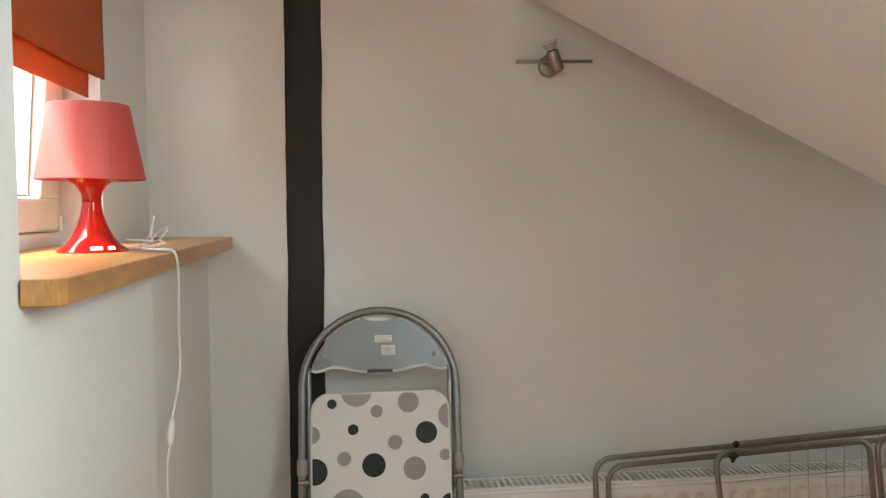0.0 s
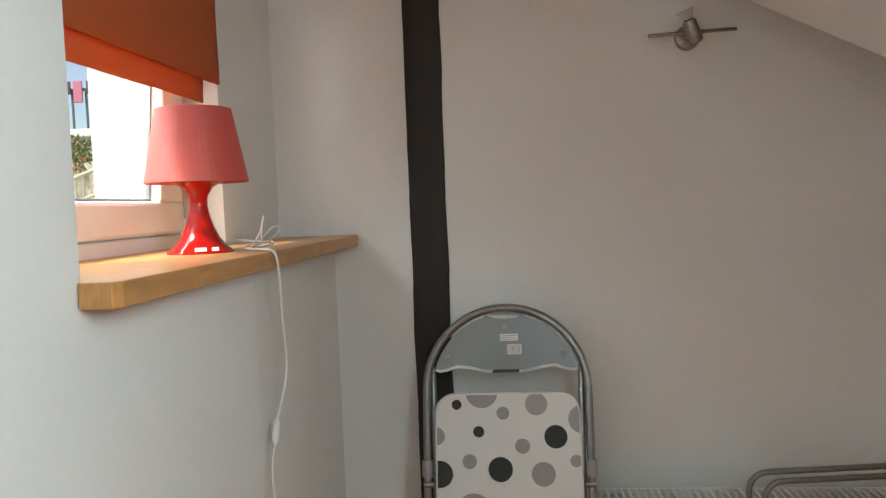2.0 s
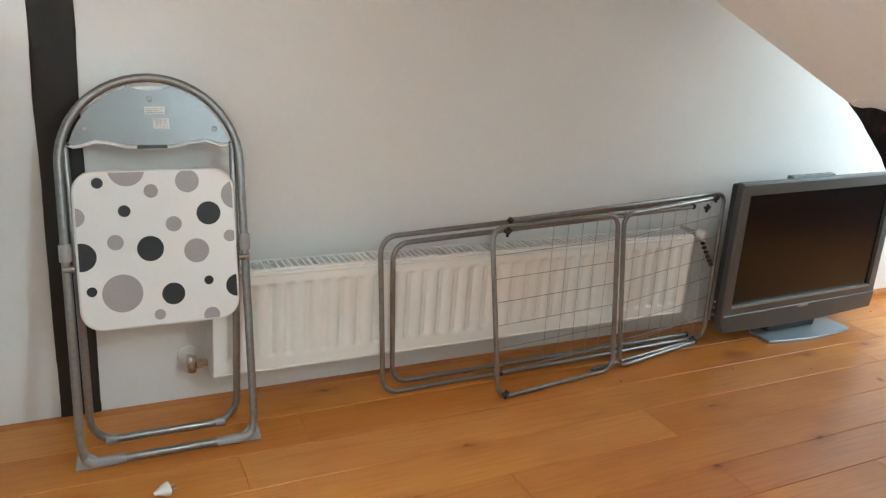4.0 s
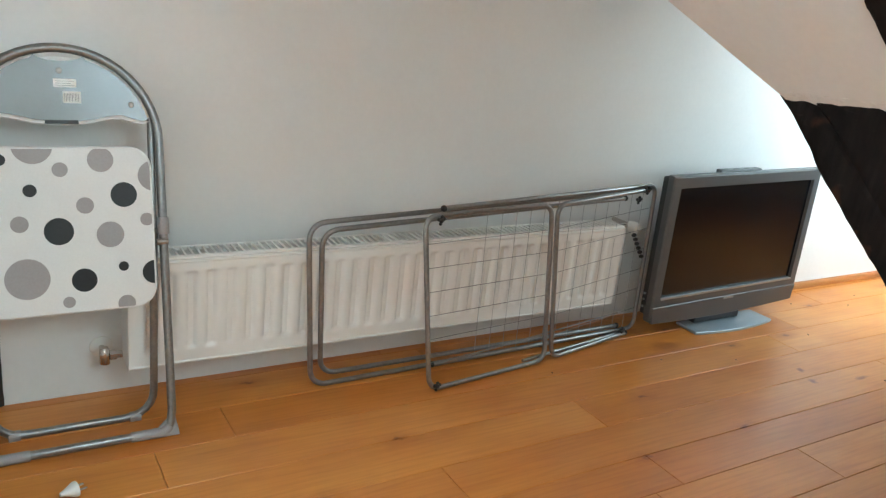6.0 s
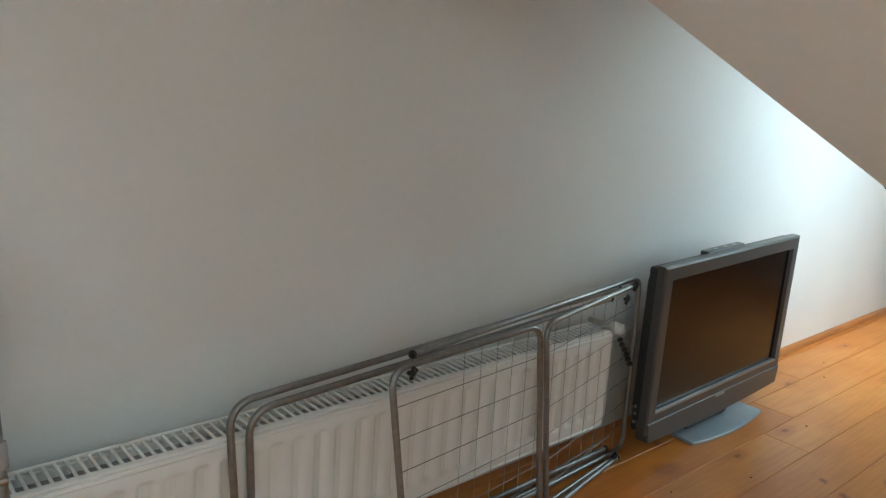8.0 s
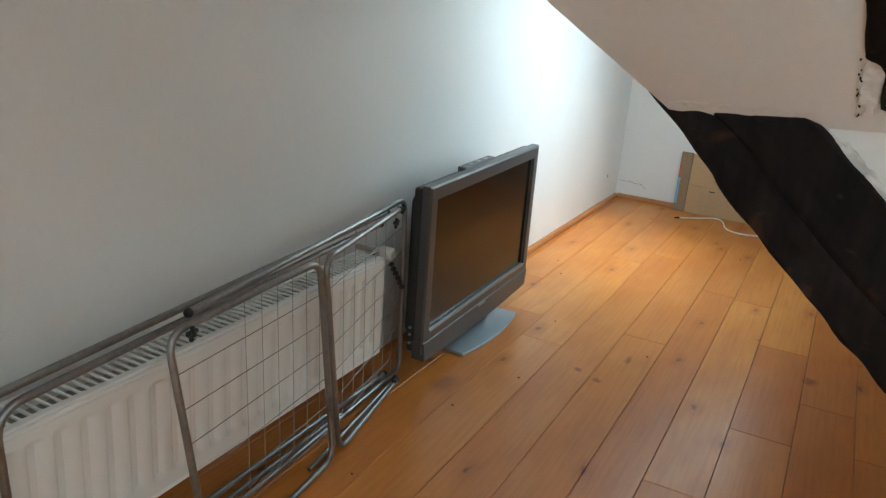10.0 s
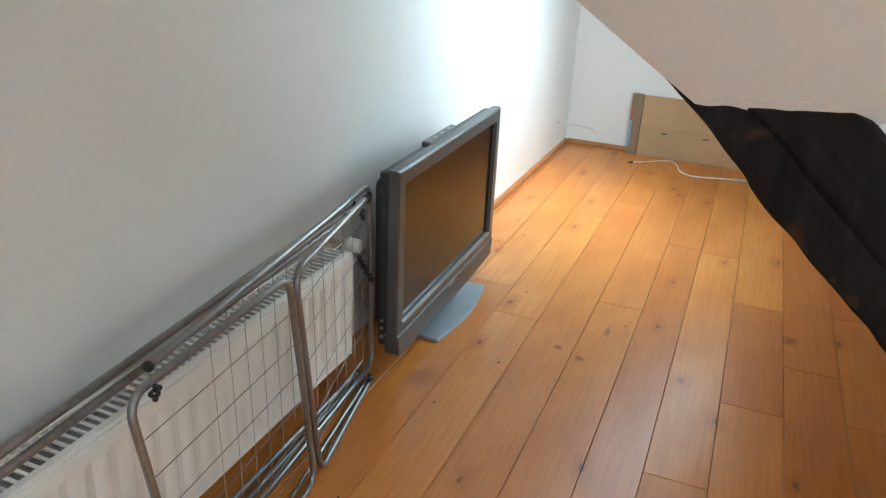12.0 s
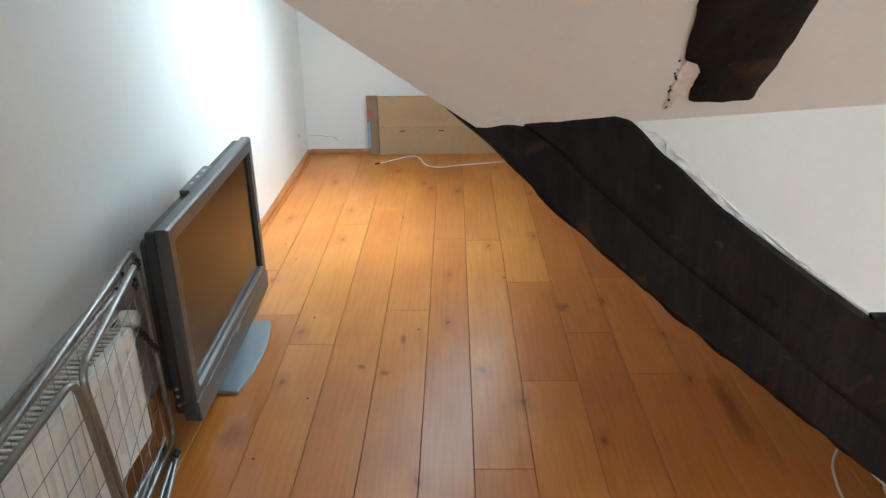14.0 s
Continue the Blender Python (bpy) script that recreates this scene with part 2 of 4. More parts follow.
STAND = material("stand_grey", (0.37, 0.43, 0.47), 0.33, grain=0.04, metal=0.3)
CARD = material("cardboard", (0.47, 0.315, 0.17), 0.8, grain=0.05, scale=70, stain=0.06, bump=0.0006)
CARDEDGE = material("cardboard_edge", (0.27, 0.185, 0.115), 0.85, grain=0.1, scale=70, stain=0.08)
SHADE = see_through("red_lamp_shade", (0.56, 0.10, 0.085), 0.18)
REDGLOSS = material("red_plastic", (0.72, 0.02, 0.015), 0.06, grain=0.03, Transmission_Weight=0.55)
ORANGE = see_through("orange_blind_cloth", (0.58, 0.135, 0.038), 0.25, 0.8)
CORD = material("white_cord", (0.78, 0.77, 0.74), 0.4, grain=0.03)
BLUELABEL = material("blue_print", (0.22, 0.42, 0.60), 0.5, grain=0.05)
REDLABEL = material("red_print", (0.55, 0.08, 0.05), 0.5, grain=0.05)
RENDER = material("outside_render", (0.80, 0.80, 0.78), 0.9, grain=0.08, scale=30, stain=0.08, bump=0.003)
STONE = material("outside_stone", (0.70, 0.64, 0.54), 0.9, grain=0.25, scale=9, stain=0.3, bump=0.01)
IRON = material("painted_rail", (0.55, 0.50, 0.40), 0.6, grain=0.1)
DARKIRON = material("dark_rail", (0.12, 0.11, 0.10), 0.6, grain=0.1)
LEAF = material("leaf", (0.22, 0.29, 0.10), 0.6, grain=0.3, vary=0.3)
BLOSSOM = material("blossom", (0.55, 0.10, 0.09), 0.7, grain=0.2)
GROUND = material("hill_ground", (0.30, 0.28, 0.18), 0.95, grain=0.3, scale=4, stain=0.3)
CLOTHBLUE = material("blue_cloth", (0.10, 0.32, 0.45), 0.9, grain=0.1)
CLOTHDARK = material("dark_cloth", (0.10, 0.06, 0.09), 0.9, grain=0.1)
CLOTHPINK = material("pink_cloth", (0.50, 0.18, 0.25), 0.9, grain=0.1)
GLASS = material("window_glass", (1, 1, 1), 0.0, Transmission_Weight=1.0, IOR=1.1)
FROST = material("lamp_glass", (0.85, 0.85, 0.85), 0.15, Transmission_Weight=0.5)


# ---- mesh helpers ----
def part(name, bm, mat, parent=None, label="", smooth=False):
    """Links a bmesh as one mesh object, under a thing or a part if one is given."""
    me = bpy.data.meshes.new(name)
    bmesh.ops.recalc_face_normals(bm, faces=bm.faces)
    bm.to_mesh(me)
    bm.free()
    me.materials.append(mat)
    if smooth:
        me.polygons.foreach_set("use_smooth", [True] * len(me.polygons))
        me.set_sharp_from_angle(angle=radians(40))
    ob = new(name, me)
    if parent:
        ob.parent = parent
    if label:
        tagged(ob, label)
    return ob


def thing(name, place, label, category, group=""):
    """An Empty at the base of a thing, which carries its parts."""
    ob = new(name)
    ob.empty_display_size = 0.05
    ob.matrix_world = place
    return tagged(ob, label, category, group)


def box(bm, x0, x1, y0, y1, z0, z1, bevel=0.0, segments=2):
    made = bmesh.ops.create_cube(bm, size=1.0, matrix=Matrix.LocRotScale(((x0 + x1) / 2, (y0 + y1) / 2, (z0 + z1) / 2), None, (x1 - x0, y1 - y0, z1 - z0)))
    if bevel:
        edges = list({e for v in made["verts"] for e in v.link_edges})
        bmesh.ops.bevel(bm, geom=edges, offset=bevel, segments=segments, affect="EDGES", profile=0.5)
    return bm


def boxed(*size, bevel=0.0):
    return box(bmesh.new(), *size, bevel=bevel)


def solid(points, push, bm=None):
    """A flat polygon pushed along a vector into a solid."""
    bm = bm or bmesh.new()
    face = bm.faces.new([bm.verts.new(p) for p in points])
    made = bmesh.ops.extrude_face_region(bm, geom=[face])
    bmesh.ops.translate(bm, vec=push, verts=[v for v in made["geom"] if isinstance(v, bmesh.types.BMVert)])
    return bm


def bend(points, radius, closed=False, steps=6):
    """The polyline with its corners rounded."""
    pts, out = [Vector(p) for p in points], []
    for i, p in enumerate(pts):
        if not closed and i in (0, len(pts) - 1):
            out.append(p)
            continue
        a, c = pts[i - 1], pts[(i + 1) % len(pts)]
        r = min(radius, (a - p).length * 0.49, (c - p).length * 0.49)
        s, e = p + (a - p).normalized() * r, p + (c - p).normalized() * r
        for k in range(steps + 1):
            t = k / steps
            # blend of a bezier and a chord keeps the bend near a circle
            w = 0.84
            q = s * (1 - t) ** 2 + p * 2 * w * t * (1 - t) + e * t * t
            out.append(q / ((1 - t) ** 2 + 2 * w * t * (1 - t) + t * t))
    return out


def tube(points, r, bm=None, closed=False, sides=10):
    """A round tube along a polyline."""
    bm = bm or bmesh.new()
    pts = [Vector(p) for p in points]
    count, rings = len(pts), []
    up = None
    for i, p in enumerate(pts):
        a = pts[i - 1] if (i or closed) else p
        c = pts[(i + 1) % count] if (i < count - 1 or closed) else p
        way = (c - a).normalized()
        if up is None:
            up = way.orthogonal().normalized()
        up = (up - way * up.dot(way)).normalized()
        side = way.cross(up)
        rings.append([bm.verts.new(p + r * (math.cos(2 * math.pi * k / sides) * up + math.sin(2 * math.pi * k / sides) * side)) for k in range(sides)])
    for i in range(count if closed else count - 1):
        a, c = rings[i], rings[(i + 1) % count]
        shift = 0
        if closed and i == count - 1:
            shift = min(range(sides), key=lambda s: (a[0].co - c[s].co).length)
        for k in range(sides):
            bm.faces.new((a[k], a[(k + 1) % sides], c[(k + 1 + shift) % sides], c[(k + shift) % sides]))
    if not closed:
        bm.faces.new(rings[0][::-1])
        bm.faces.new(rings[-1])
    return bm


def lathe(profile, sides=40, bm=None):
    """A solid of revolution round z from (radius, height) pairs."""
    bm = bm or bmesh.new()
    rings = [[bm.verts.new((r * math.cos(2 * math.pi * k / sides), r * math.sin(2 * math.pi * k / sides), z)) for k in range(sides)] for r, z in profile]
    for a, c in zip(rings, rings[1:]):
        for k in range(sides):
            bm.faces.new((a[k], a[(k + 1) % sides], c[(k + 1) % sides], c[k]))
    return bm


def capped(profile, sides=24, bm=None):
    return lathe([(1e-4, profile[0][1]), *profile, (1e-4, profile[-1][1])], sides, bm)


def turned(bm, m):
    bmesh.ops.transform(bm, matrix=m, verts=bm.verts)
    return bm


def structure(name, bm, mat, label, category, smooth=False):
    return tagged(part(name, bm, mat, smooth=smooth), label, category, kind="structure")

# ---- setting ----
floor = structure("floor", boxed(OUT_X, FAR_X + 0.2, BACK_Y - 0.2, WALL_Y + 0.2, -0.2, -0.012), SUBFLOOR, "orange-brown lacquered wooden plank floor", "floor")
structure("wall_north", boxed(OUT_X, FAR_X + 0.2, WALL_Y, WALL_Y + 0.2, -0.012, 2.6), WALL, "white painted plaster wall behind the radiator", "wall")
structure("wall_far", boxed(FAR_X, FAR_X + 0.2, BACK_Y, WALL_Y, -0.012, 2.6), WALL, "white painted end wall under the roof", "wall")
structure("wall_south", boxed(OUT_X, FAR_X + 0.2, BACK_Y - 0.2, BACK_Y, -0.012, 2.6), BOUNCE_CUT, "unseen dark grey wall closing the room, cuts bounced light", "wall")

# window wall: parapet with a slight bend, pier, lintel and the thinner wall of the recess
BEND_Y = 1.67
HOLE3 = (-1.7, -0.7, 1.22, 2.22)        # added window behind the walker, never in view: y and z


def west_face(y):
    """Inner face of the window wall before the recess."""
    return LEFT_X - 0.20 * (1.11 - y) / (1.11 - BACK_Y)


bm = solid([(OUT_X, BACK_Y, -0.012), (LEFT_X - 0.20, BACK_Y, -0.012), (LEFT_X, 1.11, -0.012), (LEFT_X + 0.024, BEND_Y, -0.012), (LEFT_X, WALL_Y, -0.012), (OUT_X, WALL_Y, -0.012)], (0, 0, 1.172))
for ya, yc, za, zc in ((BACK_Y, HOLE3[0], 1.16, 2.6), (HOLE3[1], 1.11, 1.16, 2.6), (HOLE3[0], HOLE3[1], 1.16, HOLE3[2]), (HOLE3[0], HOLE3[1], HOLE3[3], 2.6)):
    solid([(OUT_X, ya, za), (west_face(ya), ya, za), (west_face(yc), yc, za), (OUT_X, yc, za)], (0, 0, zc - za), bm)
structure("wall_west", bm, WALL, "white painted wall below the wooden window sill", "wall")
structure("wall_west_recess", boxed(OUT_X, -0.425, 2.02, WALL_Y, 1.16, 2.6), WALL, "white painted wall inside the window recess", "wall")
structure("wall_west_lintel", boxed(OUT_X, -0.425, 1.11, 2.02, 2.3, 2.6), WALL, "white painted wall above the window", "wall")
structure("wall_west_apron", boxed(OUT_X, -0.573, 1.11, 2.02, 1.16, 1.22), RENDER, "pale outside ledge below the window", "wall")

# roof: main slope with an assumed roof window behind the walker, wing slope beyond the valley
VZ = slope2(WALL_Y)
VX = KNEE_X - (VZ - KNEE_Z - SAG * (CORNER_Y - WALL_Y)) * RUN1
TX = 0.10
x0, x1, y0, y1 = HOLE1
bm = bmesh.new()
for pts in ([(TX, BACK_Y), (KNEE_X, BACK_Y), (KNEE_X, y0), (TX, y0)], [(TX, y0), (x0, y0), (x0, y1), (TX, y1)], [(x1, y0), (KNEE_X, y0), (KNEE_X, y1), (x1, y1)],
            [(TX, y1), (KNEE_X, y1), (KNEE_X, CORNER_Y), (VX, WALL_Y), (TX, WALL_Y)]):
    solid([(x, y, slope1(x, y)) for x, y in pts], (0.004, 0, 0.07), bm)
structure("ceiling", bm, CEIL, "white plastered sloping ceiling under the roof", "ceiling")
structure("ceiling_flat", boxed(OUT_X, TX + 0.15, BACK_Y, WALL_Y, CEIL_Z, CEIL_Z + 0.3), BOUNCE_CUT, "unseen dark grey flat ceiling under the ridge, cuts bounced light", "ceiling")
LOW_Y = CORNER_Y - KNEE_Z * RUN2
x0, x1, y0, y1 = HOLE2
bm = bmesh.new()
for pts in ([(KNEE_X + 0.05, LOW_Y), (x0, LOW_Y), (x0, WALL_Y), (VX + 0.05, WALL_Y), (KNEE_X + 0.05, CORNER_Y)], [(x0, LOW_Y), (x1, LOW_Y), (x1, y0), (x0, y0)],
            [(x0, y1), (x1, y1), (x1, WALL_Y), (x0, WALL_Y)], [(x1, LOW_Y), (FAR_X, LOW_Y), (FAR_X, WALL_Y), (x1, WALL_Y)]):
    solid([(x, y, slope2(y) + 0.004) for x, y in pts], (0, -0.05, 0.06), bm)
structure("ceiling_wing", bm, CEIL, "white sloping ceiling of the roof wing", "ceiling")


def roof_window(name, corners, inward, label):
    """A white frame round the opening of an unseen window, with a pane that blocks the sun."""
    pts = [Vector(c) for c in corners]
    w = tagged(new(name), label, "roof window", kind="structure")
    mid = sum(pts, Vector()) / 4
    for i in range(4):
        a, c = pts[i], pts[(i + 1) % 4]
        ins = [q + (mid - q) * 0.1 for q in (c, a)]
        part("frame", solid([a, c, *ins], Vector(inward) * -0.04), PVC, w)
    part("pane", solid([q - Vector(inward) * 0.05 for q in pts], Vector(inward) * -0.006), GLASS, w)
    return w


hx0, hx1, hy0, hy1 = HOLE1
roof_window("window_2", [(x, y, slope1(x, y)) for x, y in ((hx0, hy0), (hx1, hy0), (hx1, hy1), (hx0, hy1))], (-0.656, 0, -0.755), "assumed white framed roof window in the sloping ceiling, unseen")
hx0, hx1, hy0, hy1 = HOLE2
roof_window("window_3", [(hx0, hy0, slope2(hy0)), (hx1, hy0, slope2(hy0)), (hx1, hy1, slope2(hy1)), (hx0, hy1, slope2(hy1))], (0, 0.68, -0.73), "white framed roof window in the wing")

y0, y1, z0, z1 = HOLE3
roof_window("window_4", [(-0.5, y0, z0), (-0.5, y1, z0), (-0.5, y1, z1), (-0.5, y0, z1)], (1, 0, 0), "added white framed window behind the walker, never in view")

# knee wall with its black brace and rail; rafter in the slope
structure("knee_wall", solid([(KNEE_X, BACK_Y, -0.012), (KNEE_X, LOW_Y - 0.1, -0.012), (KNEE_X, 1.23, slope1(KNEE_X, 1.23) + 0.02), (KNEE_X, BACK_Y, slope1(KNEE_X, BACK_Y) + 0.02)], (0.05, 0, 0)), WALL, "white plastered knee wall above the black brace", "wall")


def timber(lower, upper, x, depth, seed, steps=90, across=28, groove=0.35, sink=0.0):
    """A hewn timber in a plane of constant x, between two edge lines given as (y, z) pairs; worn, with a long crack."""
    bm = bmesh.new()

    def along(line, t):
        cuts = [0.0]
        for a, c in zip(line, line[1:]):
            cuts.append(cuts[-1] + math.dist(a, c))
        d = t * cuts[-1]
        for k in range(len(line) - 1):
            if d <= cuts[k + 1] or k == len(line) - 2:
                u = (d - cuts[k]) / (cuts[k + 1] - cuts[k])
                return [line[k][i] + (line[k + 1][i] - line[k][i]) * u for i in (0, 1)]

    rows = []
    for i in range(steps + 1):
        t = i / steps
        a, c = along(lower, t), along(upper, t)
        row = []
        for j in range(across + 1):
            s = j / across
            y, z = a[0] + (c[0] - a[0]) * s, a[1] + (c[1] - a[1]) * s
            wob = noise.noise(Vector((t * 14, s * 2.5, seed))) * 0.0015 + noise.noise(Vector((t * 45, s * 9, seed + 3))) * 0.003
            edge = noise.noise(Vector((t * 30, 5 * (s > 0.5), seed + 7))) * 0.004 if j in (0, across) else 0
            dip = 0.007 * math.exp(-((s - groove - 0.05 * math.sin(t * 5)) / 0.022) ** 2) + 0.0025 * math.exp(-((s - groove - 0.28 - 0.04 * math.sin(t * 8 + 2)) / 0.02) ** 2)
            rim = 0.012 if j in (0, across) else 0
            row.append(bm.verts.new((x + sink * max(0.0, 1 - t / 0.35) + wob + dip + rim, y + edge, z - edge)))
        back = [bm.verts.new((x + depth, row[-1].co.y, row[-1].co.z)), bm.verts.new((x + depth, row[0].co.y, row[0].co.z))]
        rows.append(row + back)
    for a, c in zip(rows, rows[1:]):
        for j in range(len(a)):
            k = (j + 1) % len(a)
            bm.faces.new((a[j], a[k], c[k], c[j]))
    bm.faces.new(rows[0][::-1])
    bm.faces.new(rows[-1])
    return bm


brace_low = [(1.62, 1.190), (1.566, 1.143), (1.485, 1.071), (1.42, 1.016), (1.385, 0.980), (1.352, 0.948), (1.335, 0.922), (1.045, 0.662), (0.617, 0.305), (0.30, 0.04)]
brace_up = [(1.52, 1.26), (1.40, 1.14), (1.24, 1.09), (1.187, 1.056), (1.0, 0.886), (0.72, 0.682), (0.29, 0.35), (0.0, 0.11)]
structure("brace", timber(brace_low, brace_up, KNEE_X - 0.03, 0.14, 1.0, sink=0.026), BEAM, "black painted rough timber brace under the slope", "beam", smooth=True)
structure("knee_rail", timber([(0.69, 0.57), (-1.0, 0.56)], [(0.72, 0.69), (-1.0, 0.68)], KNEE_X - 0.022, 0.07, 4.0), BEAM, "black painted timber rail in the knee wall", "beam", smooth=True)


def smear(place, normal, seed, lift=0.004, nu=60, nv=8, jag=0.35):
    """A trowelled patch of plaster on a surface: uneven skin, torn edges that run down into the surface."""
    bm = bmesh.new()
    n_ = Vector(normal).normalized()
    grid = []
    for i in range(nu + 1):
        u = i / nu
        lo = jag * max(0.0, noise.noise(Vector((u * 9, 0, seed))) + 0.6 * noise.noise(Vector((u * 31, 0, seed))))
        hi = 1 - jag * max(0.0, noise.noise(Vector((u * 9, 4, seed))) + 0.6 * noise.noise(Vector((u * 31, 4, seed))))
        row = []
        for j in range(nv + 1):
            v = lo + (hi - lo) * j / nv
            rim = j in (0, nv) or i in (0, nu)
            up = -0.004 if rim else lift * (0.6 + 0.8 * noise.noise(Vector((u * 14, v * 3, seed + 5))) + 0.35 * noise.noise(Vector((u * 50, v * 9, seed + 8))))
            row.append(bm.verts.new(Vector(place(u, v)) + n_ * up))
        grid.append(row)
    for i in range(nu):
        for j in range(nv):
            bm.faces.new((grid[i][j], grid[i + 1][j], grid[i + 1][j + 1], grid[i][j + 1]))
    return bm


def along_line(points, u):
    """The point at a share of a polyline's corners."""
    k = min(int(u * (len(points) - 1)), len(points) - 2)
    a, c = Vector(points[k]), Vector(points[k + 1])
    return a + (c - a) * (u * (len(points) - 1) - k)


edge_top = [(KNEE_X - 0.035, 1.445), (KNEE_X - 0.035, 1.38), (KNEE_X - 0.034, 1.30), (KNEE_X - 0.032, 1.19)]
structure("trim_plaster", smear(lambda u, v: (along_line([(x, y, 0) for x, y in edge_top], u).x + (v - 0.2) * 0.02, along_line([(x, y, 0) for x, y in edge_top], u).y, slope1(KNEE_X - 0.035 + (v - 0.2) * 0.02, 1.44 - 0.25 * u)), (-0.656, 0, -0.755), 3.0, 0.003, 90, 5, 0.8), PLASTER, "torn white plaster edge above the brace", "plaster", smooth=True)
side = [(0, 1.195, 1.060), (0, 1.09, 0.972), (0, 1.0, 0.892), (0, 0.86, 0.788), (0, 0.72, 0.688)]
structure("trim_plaster_brace", smear(lambda u, v: along_line(side, u) + Vector((KNEE_X - 0.002, (v - 0.35) * -0.015 * (1.25 - u), (v - 0.35) * 0.015 * (1.25 - u))), (-1, 0, 0), 4.0, 0.005, 160, 8, 0.95), PLASTER, "torn white plaster edge along the brace", "plaster", smooth=True)


def on_slope(x, y, off=0.0):
    return Vector((x - 0.656 * off, y, slope1(x, y) - 0.755 * off))


edge_l = [(1.668, 1.108), (1.588, 1.118), (1.58, 1.147), (1.475, 1.164), (1.0, 1.225), (0.5, 1.29), (0.16, 1.34)]
edge_r = [(1.672, 1.004), (1.58, 1.004), (1.50, 1.008), (1.475, 1.009), (1.0, 1.03), (0.5, 1.06), (0.16, 1.09)]
bm = bmesh.new()
top = []
for line in (edge_l, edge_r):
    fine = bend([(x, y, 0) for x, y in line], 0.02, steps=3)
    full = []
    for a, c in zip(fine, fine[1:]):
        n_ = max(1, int((c - a).length / 0.03))
        full += [a + (c - a) * (k / n_) for k in range(n_)]
    full.append(fine[-1])
    top.append(full)
count = 90
rings = []
for i in range(count + 1):
    t = i / count
    ring = []
    for line in top:
        k = t * (len(line) - 1)
        a, c = line[int(k)], line[min(int(k) + 1, len(line) - 1)]
        q = a + (c - a) * (k - int(k))
        jit = noise.noise(Vector((t * 40, q.y * 3, 9.0))) * 0.004
        ring.append((q.x, q.y + jit))
    (xa, ya), (xb, yb) = ring
    cols = [(xa, ya, -0.03), (xa, ya, 0.004)] + [(xa + (xb - xa) * s, ya + (yb - ya) * s, 0.009 + 0.004 * noise.noise(Vector((t * 20, s * 3, 2.0)))) for s in (0.08, 0.3, 0.5, 0.7, 0.92)] + [(xb, yb, 0.004), (xb, yb, -0.03)]
    rings.append([bm.verts.new(on_slope(x, y, o)) for x, y, o in cols])
for a, c in zip(rings, rings[1:]):
    for j in range(len(a) - 1):
        bm.faces.new((a[j], a[j + 1], c[j + 1], c[j]))
bm.faces.new(rings[0])
bm.faces.new(rings[-1][::-1])
structure("rafter", bm, BEAM, "black painted rafter showing in the sloping ceiling", "beam", smooth=True)
structure("trim_plaster_rafter", smear(lambda u, v: on_slope(1.578 + 0.112 * u, 1.106 + 0.006 * u + v * (0.044 - 0.012 * u)), (-0.656, 0, -0.755), 8.0, 0.004, 30, 10, 0.2), PLASTER, "trowelled white plaster patch at the rafter end", "plaster", smooth=True)
flecks = bmesh.new()
rnd = random.Random(21)
for k in range(9):
    x = 1.59 + 0.10 * (k / 9) + rnd.uniform(-0.012, 0.012)
    m = Matrix.Translation(on_slope(x, 1.150 - 0.012 * (x - 1.59) / 0.1 + rnd.uniform(-0.003, 0.003), 0.001)) @ pose(0, 0, 0, 0, 42, rnd.uniform(-30, 30))
    bmesh.ops.create_icosphere(flecks, subdivisions=1, radius=0.0028 * rnd.uniform(0.5, 1.3), matrix=m @ Matrix.Diagonal((rnd.uniform(1, 2.4), 0.7, 0.5, 1)))
structure("trim_paint_flecks", flecks, BEAM, "black paint flecks round the plaster patch", "paint")

# post in the wall, hewn edges
bm = bmesh.new()
rings = []
for i in range(121):
    z = 2.45 * i / 120
    l_ = -0.03 + noise.noise(Vector((z * 5, 0, 3))) * 0.004 + noise.noise(Vector((z * 30, 0, 5))) * 0.0015
    r_ = 0.077 + noise.noise(Vector((z * 5, 4, 3))) * 0.004 + noise.noise(Vector((z * 30, 4, 5))) * 0.0015
    f_ = WALL_Y - 0.008
    cols = [(l_, WALL_Y + 0.02), (l_, f_ + 0.004)] + [(l_ + (r_ - l_) * s, f_ + noise.noise(Vector((z * 6, s * 3, 1))) * 0.003) for s in (0.06, 0.3, 0.5, 0.7, 0.94)] + [(r_, f_ + 0.004), (r_, WALL_Y + 0.02)]
    rings.append([bm.verts.new((x, y, z)) for x, y in cols])
for a, c in zip(rings, rings[1:]):
    for j in range(len(a) - 1):
        bm.faces.new((a[j], a[j + 1], c[j + 1], c[j]))
structure("post", bm, POST, "black painted timber post set in the wall", "post", smooth=True)


# skirting strips
def skirting(name, pts, label):
    """A low quarter-round wooden strip along the foot of a wall; pts run with the room on their left."""
    bm = bmesh.new()
    a, c = Vector(pts[0]), Vector(pts[1])
    way = (c - a).normalized()
    side = Vector((-way.y, way.x, 0))
    prof = [(0, 0), (0.016, 0), (0.016, 0.018), (0.011, 0.028), (0.004, 0.032), (0, 0.033)]
    solid([a + side * d + Vector((0, 0, h)) for d, h in prof], c - a, bm)
    structure(name, bm, SKIRT, label, "skirting")


skirting("baseboard_north", [(FAR_X, WALL_Y, 0), (2.70, WALL_Y, 0)], "low wooden skirting strip along the white wall")
skirting("baseboard_far", [(FAR_X, 0.5, 0), (FAR_X, WALL_Y - 0.017, 0)], "low wooden skirting strip along the end wall")

